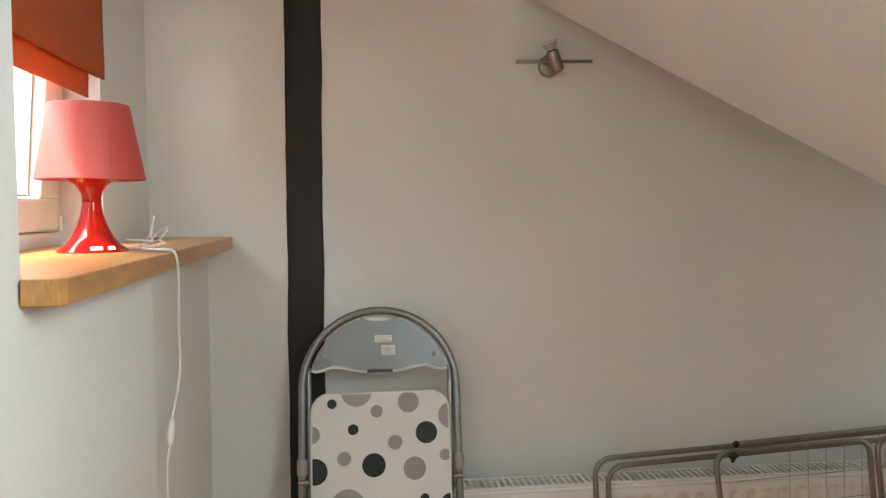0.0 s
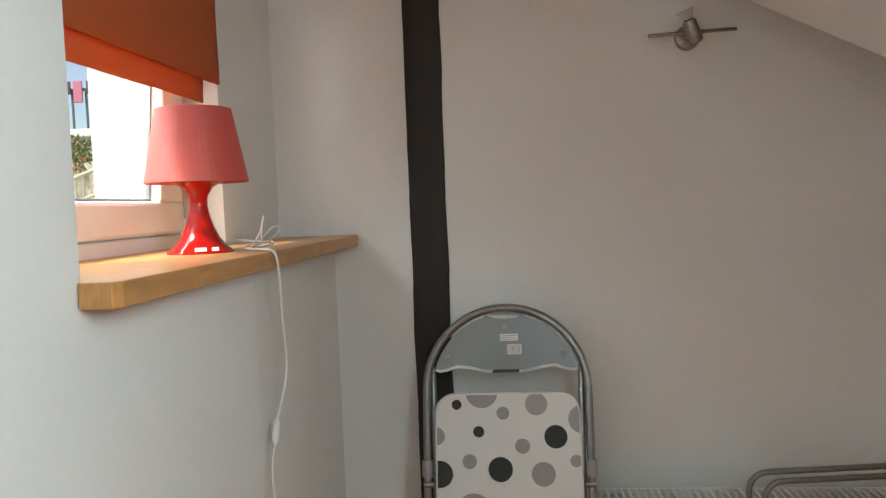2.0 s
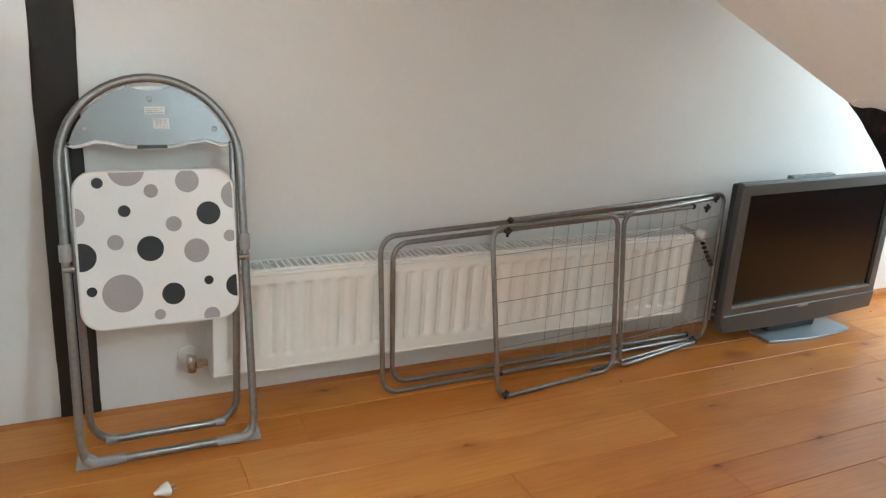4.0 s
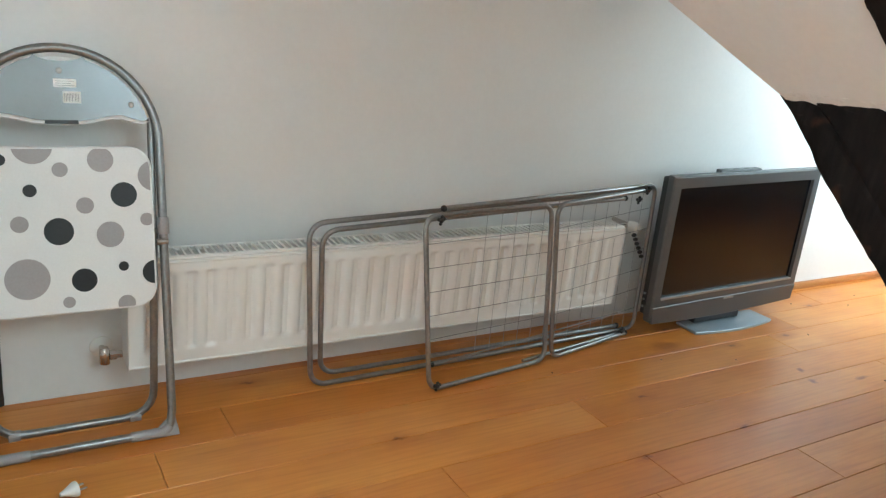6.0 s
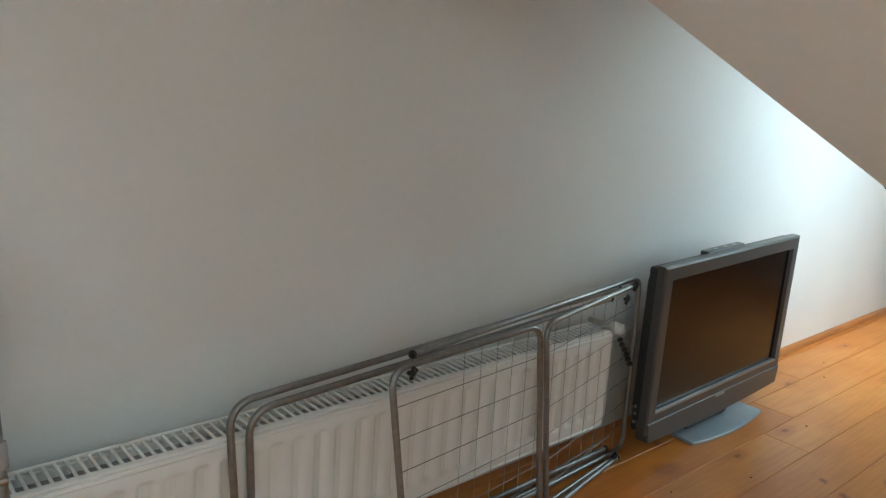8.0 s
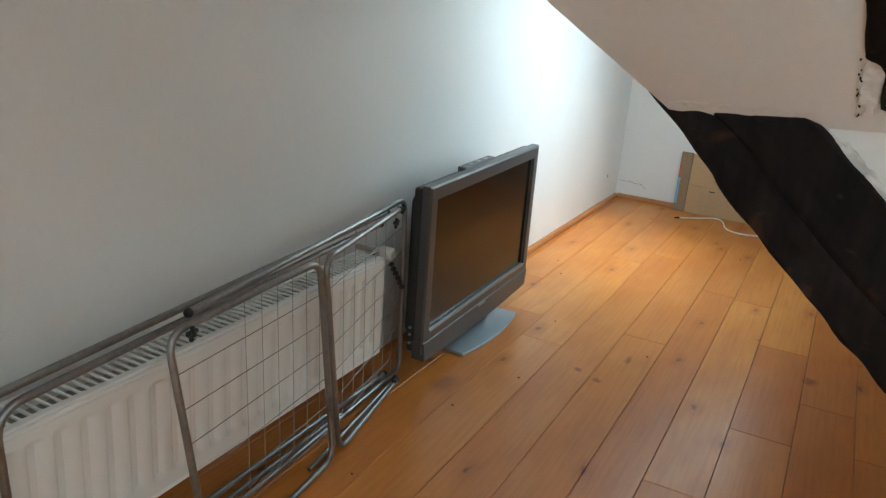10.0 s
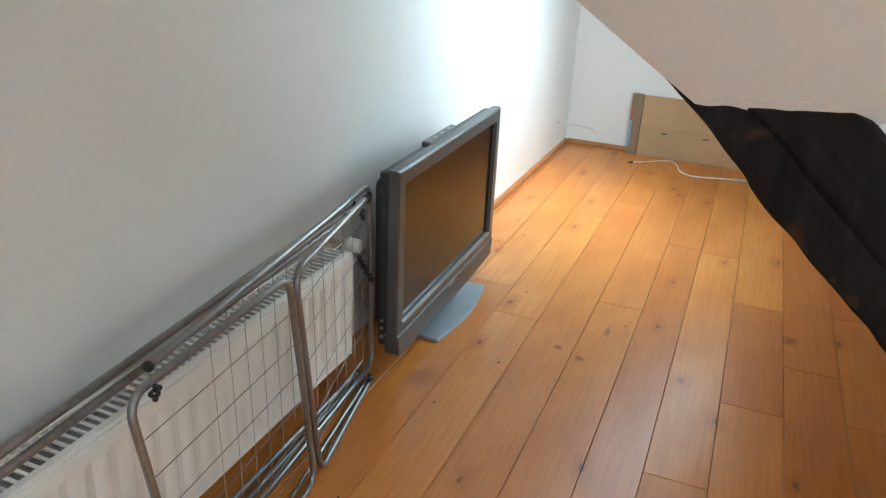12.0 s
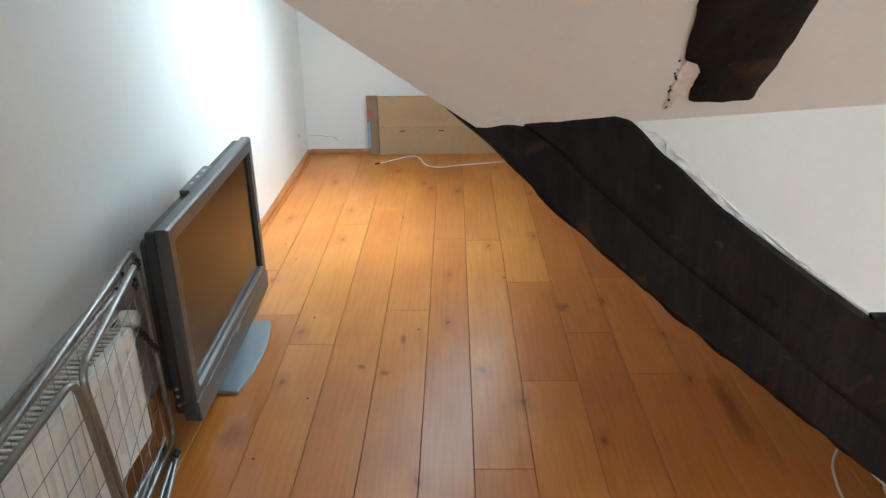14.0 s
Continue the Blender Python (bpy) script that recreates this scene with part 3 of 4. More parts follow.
# ---- window with sill and blind ----
SILL_Z = 1.194
sill = structure("window_sill", solid([(-0.572, 1.112, SILL_Z - 0.034), (LEFT_X, 1.112, SILL_Z - 0.034), (LEFT_X + 0.003, 1.098, SILL_Z - 0.034), (-0.212, 1.098, SILL_Z - 0.034), (-0.206, 1.112, SILL_Z - 0.034), (-0.188, 2.448, SILL_Z - 0.034), (-0.572, 2.448, SILL_Z - 0.034)], (0, 0, 0.034)), OAK, "thick oiled oak window sill board", "window sill")
bv = sill.modifiers.new("worn edges", "BEVEL")
bv.width, bv.segments = 0.0025, 3

window = tagged(new("window_1"), "white plastic window with a tilt sash in the recess", "window", kind="structure")
bm = bmesh.new()
FX = -0.523
box(bm, FX - 0.05, FX, 1.03, 2.02, 1.19, 1.226, 0.004)
box(bm, FX - 0.085, FX - 0.052, 1.03, 2.02, 1.19, 1.27, 0.003)
box(bm, FX - 0.05, FX, 1.957, 2.019, 1.226, 2.3, 0.004)
box(bm, FX - 0.05, FX, 1.03, 2.019, 2.26, 2.3, 0.004)
part("outer_frame", bm, PVC, window)
sash = part("sash", box(box(box(bmesh.new(), FX - 0.045, FX + 0.014, 1.03, 1.973, 1.230, 1.304, 0.008), FX - 0.045, FX + 0.0139, 1.857, 1.9675, 1.302, 2.27, 0.008), FX - 0.045, FX + 0.0138, 1.03, 1.972, 2.19, 2.2699, 0.008), PVC, window)
part("glazing_seal", box(box(bmesh.new(), FX - 0.02, FX - 0.011, 1.850, 1.8575, 1.304, 2.19), FX - 0.02, FX - 0.011, 1.03, 1.8575, 1.3035, 1.309), SEAL, sash)
pane = part("pane", boxed(FX - 0.022, FX - 0.016, 1.03, 1.852, 1.304, 2.19), GLASS, sash)
pane.visible_shadow = False
sash.matrix_local = Matrix.Translation((FX, 0, 1.230)) @ pose(0, 0, 0, 0, 4, 0) @ Matrix.Translation((-FX, 0, -1.230))
part("hinge_cover", capped([(0.006, 0), (0.007, 0.003), (0.007, 0.03), (0.005, 0.033)], 14, None), PVC, window).matrix_local = pose(FX + 0.012, 1.982, 1.229)

blind = thing("roman_blind", pose(-0.415, 1.615, 1.520), "orange cloth roman blind half lowered in the window", "blind")


def cloth(y0, y1, z0, z1, x, seed, wave=0.004):
    bm = bmesh.new()
    nu, nv = 40, 24
    grid = []
    for i in range(nu + 1):
        col = []
        for j in range(nv + 1):
            u, v = i / nu, j / nv
            w = wave * (noise.noise(Vector((u * 5, v * 3, seed))) * 1.5 + noise.noise(Vector((u * 16, v * 4, seed + 2))) * 0.6 * (1 - v))
            col.append(bm.verts.new((x + w, y0 + (y1 - y0) * u, z0 + (z1 - z0) * v + 0.002 * noise.noise(Vector((u * 9, seed, 0))) * (1 - v))))
        grid.append(col)
    for i in range(nu):
        for j in range(nv):
            bm.faces.new((grid[i][j], grid[i + 1][j], grid[i + 1][j + 1], grid[i][j + 1]))
    return bm


lower = part("hem", cloth(-0.46, 0.312, 0.005, 0.3, -0.011, 2.0), ORANGE, blind, smooth=True)
front = part("cloth", cloth(-0.46, 0.362, 0.052, 0.76, 0.013, 5.0, 0.006), ORANGE, blind, smooth=True)
for ob_, t_ in ((lower, 0.003), (front, 0.003)):
    so = ob_.modifiers.new("thickness", "SOLIDIFY")
    so.thickness = t_
part("batten", boxed(-0.004, 0.004, -0.45, 0.355, 0.056, 0.064, bevel=0.002), ORANGE, blind)
part("pull_cord", tube([(-0.03, 0.346, 0.72), (-0.03, 0.344, 0.05), (-0.03, 0.348, -0.17), (-0.032, 0.366, -0.30)], 0.0015, sides=6), CORD, blind)
part("head_rail", boxed(-0.03, 0.02, -0.45, 0.365, 0.735, 0.775, bevel=0.004), PVC, blind)

# ---- table lamp on the sill ----
lamp = thing("table_lamp", pose(-0.356, 1.708, SILL_Z), "red plastic table lamp with a pleated pink-red shade on the sill", "lamp")
part("base", lathe([(0.001, 0.0), (0.0655, 0.0), (0.0665, 0.002), (0.062, 0.006), (0.051, 0.015), (0.039, 0.030), (0.029, 0.051), (0.0215, 0.074), (0.0180, 0.092), (0.0175, 0.098), (0.0185, 0.099), (0.0185, 0.102), (0.0175, 0.103), (0.0195, 0.115), (0.029, 0.131), (0.046, 0.141), (0.053, 0.143), (0.049, 0.145), (0.001, 0.145)], 48), REDGLOSS, lamp, "glossy red plastic waisted base", smooth=True)
bm = bmesh.new()
rings = []
for z, r in ((0.141, 0.1000), (0.142, 0.1015), (0.1445, 0.1012), (0.150, 0.1000), (0.21, 0.0885), (0.284, 0.0745), (0.287, 0.0742), (0.288, 0.072), (0.286, 0.012)):
    ring = []
    for k in range(192):
        a = 2 * math.pi * k / 192
        pleat = 0.00016 * math.cos(a * 48) * (0.148 < z < 0.285)
        ring.append(bm.verts.new(((r + pleat) * math.cos(a), (r + pleat) * math.sin(a), z)))
    rings.append(ring)
for a, c in zip(rings, rings[1:]):
    for k in range(192):
        bm.faces.new((a[k], a[(k + 1) % 192], c[(k + 1) % 192], c[k]))
part("shade", bm, SHADE, lamp, "pleated pink-red plastic shade", smooth=True)
for y, w in ((-0.008, 0.022), (0.02, 0.013)):
    # small white patches on the foot, turned to the room
    b = boxed(-w / 2, w / 2, -0.0008, 0.0008, -0.005, 0.005, bevel=0.0005)
    part("sticker", turned(b, Matrix.Translation((0.0305 + y * 0.85, -0.0525 + y * 0.5, 0.009)) @ pose(0, 0, 0, -52, 0, 28)), PAPER, lamp)

cord = thing("lamp_cord", pose(-0.2, 1.65, 1.21), "white lamp cord with an inline switch hanging over the sill", "cord")
run = [(-0.300, 1.735, 1.199), (-0.275, 1.725, 1.201), (-0.25, 1.695, 1.199), (-0.215, 1.675, 1.199), (-0.196, 1.672, 1.1985), (-0.190, 1.675, 1.185), (-0.189, 1.686, 1.15), (-0.193, 1.702, 1.10), (-0.199, 1.722, 1.05), (-0.202, 1.745, 0.99), (-0.203, 1.750, 0.945), (-0.205, 1.728, 0.905), (-0.207, 1.698, 0.872), (-0.208, 1.690, 0.862)]
run2 = [(-0.210, 1.666, 0.808), (-0.212, 1.652, 0.780), (-0.212, 1.650, 0.740), (-0.212, 1.662, 0.680), (-0.210, 1.668, 0.600), (-0.202, 1.670, 0.420), (-0.182, 1.680, 0.220), (-0.130, 1.710, 0.060), (-0.080, 1.750, 0.006), (0.000, 1.820, 0.005), (0.080, 1.900, 0.005), (0.165, 1.952, 0.008)]


def rel(points, base):
    return [Vector(p) - Vector(base) for p in points]


CB = (-0.2, 1.65, 1.21)
part("upper_cord", tube(bend(rel(run, CB), 0.02, steps=3), 0.0026, sides=8), CORD, cord, smooth=True)
part("lower_cord", tube(bend(rel(run2, CB), 0.05, steps=4), 0.0017, sides=8), CORD, cord, smooth=True)
b = bmesh.new()
bmesh.ops.create_uvsphere(b, u_segments=16, v_segments=10, radius=1.0, matrix=Matrix.Diagonal((0.008, 0.011, 0.029, 1)))
part("switch", turned(b, Matrix.Translation(Vector((-0.209, 1.678, 0.835)) - Vector(CB)) @ pose(0, 0, 0, -24, 0, 0)), CORD, cord, "white rocker switch", smooth=True)
coil = []
for k in range(44):
    a = k * 0.36
    coil.append((-0.295 + 0.034 * math.cos(a) * (1 - k / 90) + 0.001 * k, 1.775 + 0.045 * math.sin(a * 0.93) + 0.0015 * k, 1.1975 + 0.005 * (math.sin(a * 0.5) + 1) + 0.008 * max(0, math.sin(a * 0.31))))
part("coil", tube(bend(rel(coil, CB), 0.02, steps=3), 0.0022, sides=8), CORD, cord, "loose coil of cord on the sill", smooth=True)
loop = [(-0.297, 1.775, 1.199), (-0.285, 1.810, 1.202), (-0.277, 1.840, 1.225), (-0.271, 1.850, 1.258), (-0.275, 1.865, 1.264), (-0.279, 1.860, 1.230), (-0.281, 1.855, 1.202), (-0.275, 1.905, 1.208), (-0.265, 1.943, 1.226), (-0.263, 1.937, 1.240), (-0.267, 1.895, 1.237), (-0.275, 1.845, 1.212), (-0.280, 1.815, 1.199)]
part("loop", tube(bend(rel(loop, CB), 0.014, steps=5), 0.0016, sides=6), CORD, cord, smooth=True)
plug = part("plug", turned(capped([(0.005, -0.02), (0.007, -0.012), (0.013, 0.0), (0.0185, 0.012), (0.0185, 0.018)], 18), pose(0, 0, 0, 0, 90, 18)), CORD, cord, "white two-pin plug", smooth=True)
plug.matrix_local = Matrix.Translation(Vector((0.187, 1.960, 0.019)) - Vector(CB))
for s in (-1, 1):
    part("pin", turned(capped([(0.0024, 0.018), (0.0024, 0.036), (0.0012, 0.038)], 10), pose(0, 0, 0, 0, 90, 18) @ Matrix.Translation((s * 0.0, s * 0.0095, 0))), NICKEL, plug, "metal pin")

# ---- wall spotlight ----
spot = thing("wall_spotlight", pose(0.768, WALL_Y, 1.709), "brushed nickel wall spotlight with a thin crossbar", "spotlight")
part("canopy", turned(capped([(0.034, 0), (0.034, 0.012), (0.031, 0.02), (0.02, 0.024)], 32), pose(0, 0, 0, 90)), NICKEL, spot, smooth=True)
part("crossbar", turned(capped([(0.0045, -0.118), (0.005, -0.117), (0.005, 0.117), (0.0045, 0.118)], 14), pose(0.004, -0.052, 0.006, 0, 88.5, 0)), NICKEL, spot, smooth=True)
part("joint", turned(capped([(0.009, 0), (0.009, 0.05)], 14), pose(0, -0.015, 0.0, 90)), NICKEL, spot, smooth=True)
axis = pose(0.012, -0.06, -0.012, 12, -24, 0)
part("head", turned(capped([(0.012, -0.012), (0.017, -0.008), (0.0185, 0.0), (0.0185, 0.048), (0.017, 0.052)], 26), axis), NICKEL, spot, smooth=True)
part("bulb", turned(lathe([(0.009, 0.05), (0.012, 0.056), (0.021, 0.075), (0.0255, 0.080), (0.0235, 0.080), (0.012, 0.066), (0.001, 0.06)], 26), axis), FROST, spot, "clear glass halogen reflector", smooth=True)
part("bulb_collar", turned(capped([(0.012, 0.050), (0.012, 0.056)], 20), axis), BLACKPLASTIC, spot)

# ---- folding chair ----
LEAN = radians(12.7)
chair = thing("folding_chair", pose(0.237, 2.142, 0), "folded steel chair with a white polka-dot seat leaning at the wall", "chair")


def on_chair(u, v, w=0.0):
    """Across, up along the leaning chair, and out towards the room."""
    return Vector((u, v * math.sin(LEAN) - w * math.cos(LEAN), v * math.cos(LEAN) + w * math.sin(LEAN)))


R, VC, TR = 0.2215, 0.781, 0.0112
main = [on_chair(-R, 0.075), on_chair(-R, VC)] + [on_chair(-R * math.cos(math.pi * k / 24), VC + R * math.sin(math.pi * k / 24)) for k in range(1, 24)] + [on_chair(R, VC), on_chair(R, 0.075)]
bottom = [on_chair(R - 0.0, 0.075), on_chair(R - 0.008, 0.016 / math.cos(LEAN)), on_chair(-R + 0.008, 0.016 / math.cos(LEAN)), on_chair(-R, 0.075)]
loop = main + bend(bottom, 0.055)[1:-1]
part("main_frame", tube(loop, TR, closed=True, sides=14), STEEL, chair, "grey steel tube frame with a round top", smooth=True)
rear_top, ry, rr = on_chair(0, 0.56), 0.112, 0.198
rear = bend([(-rr, rear_top.y, rear_top.z), (-rr + 0.004, ry, 0.013), (rr - 0.004, ry, 0.013), (rr, rear_top.y, rear_top.z)], 0.075)
part("rear_frame", tube(rear, 0.0105, sides=12), STEEL, chair, "inner steel leg frame", smooth=True)
for s in (-1, 1):
    part("rear_stay", tube([Vector((s * rr, rear_top.y, rear_top.z)), on_chair(s * 0.206, 0.84, -0.016)], 0.009, sides=10), STEEL, chair, smooth=True)
    part("leg_collar", turned(capped([(0.0145, -0.022), (0.0155, -0.02), (0.0155, 0.02), (0.0145, 0.022)], 18), Matrix.Translation(on_chair(s * R, 0.566)) @ pose(0, 0, 0, -math.degrees(LEAN))), GREYPLASTIC, chair, "pale grey plastic collar", smooth=True)
    part("rail_collar", turned(capped([(0.0135, -0.014), (0.014, -0.012), (0.014, 0.012), (0.0135, 0.014)], 16), pose(s * 0.145, ry, 0.0135, 0, 90, 0)), GREYPLASTIC, chair, "pale grey plastic collar", smooth=True)
    pivot = part("pivot", turned(capped([(0.0075, -0.014), (0.0085, -0.012), (0.0085, 0.012), (0.0075, 0.014)], 14), Matrix.Translation(on_chair(s * (R - 0.004), 0.525, 0.006)) @ pose(0, 0, 0, 0, 90, 0)), NICKEL, chair, "steel rivet", smooth=True)
    pts = [(s * (R + 0.018), 0.002), (s * (R + 0.013), 0.030), (s * (R + 0.006), 0.062), (s * (R - 0.012), 0.050), (s * (R - 0.04), 0.026), (s * (R - 0.10), 0.020), (s * (R - 0.105), 0.002)]
    bm = solid([on_chair(u, v, 0.003) for u, v in pts], on_chair(0, 0, -0.013) - on_chair(0, 0, 0))
    foot = part("foot", bm, GREYPLASTIC, chair, "grey plastic corner foot")
    bv = foot.modifiers.new("rounding", "BEVEL")
    bv.width, bv.segments = 0.003, 2
    sleeve = bend([on_chair(s * R, 0.085), on_chair(s * (R - 0.004), 0.016 / math.cos(LEAN)), on_chair(s * (R - 0.105), 0.016 / math.cos(LEAN))], 0.058)
    part("sleeve", tube(sleeve[3:], TR + 0.0022, sides=14), GREYPLASTIC, foot, smooth=True)


def rounded_rect(w, h, r, steps=8):
    out = []
    for cx, cy, a0 in ((w / 2 - r, h / 2 - r, 0), (-w / 2 + r, h / 2 - r, 90), (-w / 2 + r, -h / 2 + r, 180), (w / 2 - r, -h / 2 + r, 270)):
        out += [(cx + r * math.cos(radians(a0 + 90 * k / steps)), cy + r * math.sin(radians(a0 + 90 * k / steps))) for k in range(steps + 1)]
    return out


SEAT_W, SEAT_H, SEAT_V, FRONT = 0.398, 0.409, 0.5645, 0.012
outline = rounded_rect(SEAT_W, SEAT_H, 0.055)
bm = solid([on_chair(u, SEAT_V + v, FRONT) for u, v in outline], on_chair(0, 0, -0.026) - on_chair(0, 0, 0))
seat = part("seat", bm, VINYL, chair, "white vinyl seat printed with grey and black dots")
bv = seat.modifiers.new("padding", "BEVEL")
bv.width, bv.segments, bv.angle_limit = 0.006, 3, radians(60)
bv.limit_method = "ANGLE"


def clip(poly, hull):
    """The part of a polygon inside a convex outline that runs anticlockwise."""
    for a, c in zip(hull, hull[1:] + hull[:1]):
        inside = lambda p: (c[0] - a[0]) * (p[1] - a[1]) - (c[1] - a[1]) * (p[0] - a[0]) >= 0
        out = []
        for p, q in zip(poly, poly[1:] + poly[:1]):
            if inside(p):
                out.append(p)
            if inside(p) != inside(q):
                dp = (c[0] - a[0]) * (p[1] - a[1]) - (c[1] - a[1]) * (p[0] - a[0])
                dq = (c[0] - a[0]) * (q[1] - a[1]) - (c[1] - a[1]) * (q[0] - a[0])
                t = dp / (dp - dq)
                out.append((p[0] + (q[0] - p[0]) * t, p[1] + (q[1] - p[1]) * t))
        poly = out
        if not poly:
            break
    return poly


hull = rounded_rect(SEAT_W - 0.012, SEAT_H - 0.012, 0.05, 5)
BLACK_DOTS = [(-.138, .173, .0135), (-.079, .100, .015), (.129, .085, .031), (-.022, .0, .033), (-.187, -.012, .036), (-.168, -.101, .0125), (.028, -.123, .029), (.120, -.095, .012), (.194, -.115, .030)]
GREY_DOTS = [(-.069, .207, .044), (-.012, .149, .0175), (.079, .172, .030), (.202, .131, .038), (.039, .061, .020), (-.105, .021, .0195), (.093, -.013, .032), (.181, .021, .016), (-.196, .089, .024), (-.096, -.111, .049), (-.009, -.175, .014), (.123, -.190, .021)]
for dots, mat in ((GREY_DOTS, DOTGREY), (BLACK_DOTS, DOTBLACK)):
    for u, v, r in dots:
        poly = clip([(u + r * math.cos(2 * math.pi * k / 36), v + r * math.sin(2 * math.pi * k / 36)) for k in range(36)], hull)
        part("dot", solid([on_chair(a, SEAT_V + c, FRONT + 0.0006) for a, c in poly], on_chair(0, 0, -0.002) - on_chair(0, 0, 0)), mat, seat)

# backrest: pressed plate seen from behind, with its cushion
arc = [(0.203 * math.cos(radians(a)), VC + 0.203 * math.sin(radians(a))) for a in range(17, 76, 4)]
hole = [(0.054, 0.984), (0.045, 0.978), (0.025, 0.972), (0.0, 0.970)]
under = [(0.203, 0.841), (0.185, 0.833), (0.165, 0.836), (0.134, 0.846), (0.10, 0.842), (0.06, 0.832), (0.0, 0.827)]
half = [*under[::-1], *arc, *hole]
poly = half + [(-u, v) for u, v in half[::-1][1:-1]]
bm = solid([on_chair(u, v, 0.008) for u, v in poly], on_chair(0, 0, -0.006) - on_chair(0, 0, 0))
back = part("backrest", bm, PLATE, chair, "grey metal backrest plate with a hand hole")
whole = [*under[::-1], *arc, (0.03, VC + 0.2005), (0.0, VC + 0.2025)]
grow = [(u, v - 0.008 if v < 0.85 else v - 0.002) for u, v in whole + [(-u, v) for u, v in whole[::-1][1:-1]]]
part("cushion", solid([on_chair(u, v, 0.001) for u, v in grow], on_chair(0, 0, -0.03) - on_chair(0, 0, 0)), VINYL, chair, "white vinyl cushion behind the plate")
part("black_tab", solid([on_chair(u, v, 0.0092) for u, v in ((-0.037, 0.8225), (0.037, 0.8225), (0.036, 0.8315), (-0.036, 0.8315))], on_chair(0, 0, -0.008) - on_chair(0, 0, 0)), BLACKPLASTIC, chair, "black plastic tab")
for u, v in ((0.0, 0.948), (-0.158, 0.872), (0.158, 0.872)):
    screw = part("screw", turned(capped([(0.007, 0), (0.0065, 0.002), (0.004, 0.003)], 16), Matrix.Translation(on_chair(u, v, 0.008)) @ pose(0, 0, 0, 90 - math.degrees(LEAN))), NICKEL, back, "cross-head screw", smooth=True)
for u0, u1, v0, v1, name in ((0.005, 0.045, 0.872, 0.900, "barcode_label"), (-0.014, 0.036, 0.909, 0.929, "text_label")):
    lab = part(name, solid([on_chair(u, v, 0.0088) for u, v in ((u0, v0), (u1, v0), (u1, v1), (u0, v1))], on_chair(0, 0, -0.001) - on_chair(0, 0, 0)), PAPER, back, "small white paper label")
    bars = bmesh.new()
    if name == "barcode_label":
        for k in range(10):
            a = u0 + 0.004 + k * 0.0033
            solid([on_chair(u, v, 0.0092) for u, v in ((a, v0 + 0.004), (a + 0.0009, v0 + 0.004), (a + 0.0009, v1 - 0.004), (a, v1 - 0.004))], on_chair(0, 0, -0.0006) - on_chair(0, 0, 0), bars)
    else:
        for k in range(3):
            a = v0 + 0.004 + k * 0.005
            solid([on_chair(u, v, 0.0092) for u, v in ((u0 + 0.004, a), (u1 - 0.004 - 0.008 * (k % 2), a), (u1 - 0.004 - 0.008 * (k % 2), a + 0.0010), (u0 + 0.004, a + 0.0010))], on_chair(0, 0, -0.0006) - on_chair(0, 0, 0), bars)
    part("print", bars, INK, lab)

# ---- radiator ----
RX0, RX1, RZ0, RZ1, RF = 0.372, 2.140, 0.133, 0.445, 2.288
rad = thing("radiator", pose(RX0, WALL_Y, RZ0), "white enamelled panel radiator with vertical flutes under the wall", "radiator")
W_, H_ = RX1 - RX0, RZ1 - RZ0
FY = RF - WALL_Y
bm = bmesh.new()
pitch, n_fl = 0.0551, 31
RIB = (-0.020, -0.014, -0.007, 0.007, 0.014, 0.020)
cols = [0.0, 0.002, 0.007]
for k in range(n_fl):
    cols += [0.056 + k * pitch + d for d in RIB]
cols += [W_ - 0.007, W_ - 0.002, W_]
rowz = [0.0, 0.003, 0.0075, 0.0115, 0.040, 0.048, 0.053, 0.058, H_ - 0.046, H_ - 0.041, H_ - 0.036, H_ - 0.030, H_ - 0.0105, H_ - 0.0065, H_ - 0.002, H_]


def flute(i, j, x, z):
    """Depth of the front panel at a grid point: pressed channels, a rolled rim and a fold along the edges."""
    y = FY
    last = len(rowz) - 1
    if i in (0, len(cols) - 1) or j in (0, last):
        y += 0.007
    elif i in (1, len(cols) - 2) or j in (1, last - 1):
        y += 0.0015
    elif j in (3, last - 3):
        y += 0.003
    k = i - 3
    if 0 <= k < 6 * n_fl:
        across = (0, 0.4, 1, 1, 0.4, 0)[k % 6]
        tall = (0, 0, 0, 0, 0, 0.3, 0.85, 1, 1, 0.85, 0.3, 0, 0, 0, 0, 0)[j]
        y += 0.011 * across * tall
    return y


grid = [[bm.verts.new((x, flute(i, j, x, z), z)) for j, z in enumerate(rowz)] for i, x in enumerate(cols)]
for i in range(len(cols) - 1):
    for j in range(len(rowz) - 1):
        bm.faces.new((grid[i][j], grid[i + 1][j], grid[i + 1][j + 1], grid[i][j + 1]))
part("front_panel", bm, ENAMEL, rad, "fluted white front panel", smooth=True)
part("rear_panel", boxed(0.01, W_ - 0.01, -0.070, -0.062, 0.006, H_ - 0.004, bevel=0.002), ENAMEL, rad)
for x in (0.0, W_ - 0.003):
    part("side_panel", boxed(x, x + 0.003, FY + 0.006, -0.061, 0.002, H_ + 0.003, bevel=0.001), ENAMEL, rad)
part("bottom_rail", boxed(0.004, W_ - 0.004, FY + 0.008, -0.066, 0.004, 0.012), ENAMEL, rad)
grille = part("grille", box(box(bmesh.new(), 0.002, W_ - 0.002, FY + 0.006, FY + 0.024, H_ + 0.0, H_ + 0.007, 0.002), 0.002, W_ - 0.002, -0.068, -0.060, H_ + 0.0, H_ + 0.007, 0.002), ENAMEL, rad, "white slotted top grille")
part("convector", boxed(0.02, W_ - 0.02, FY + 0.03, -0.073, 0.03, H_ - 0.022), GREYPLASTIC, rad)
first = None
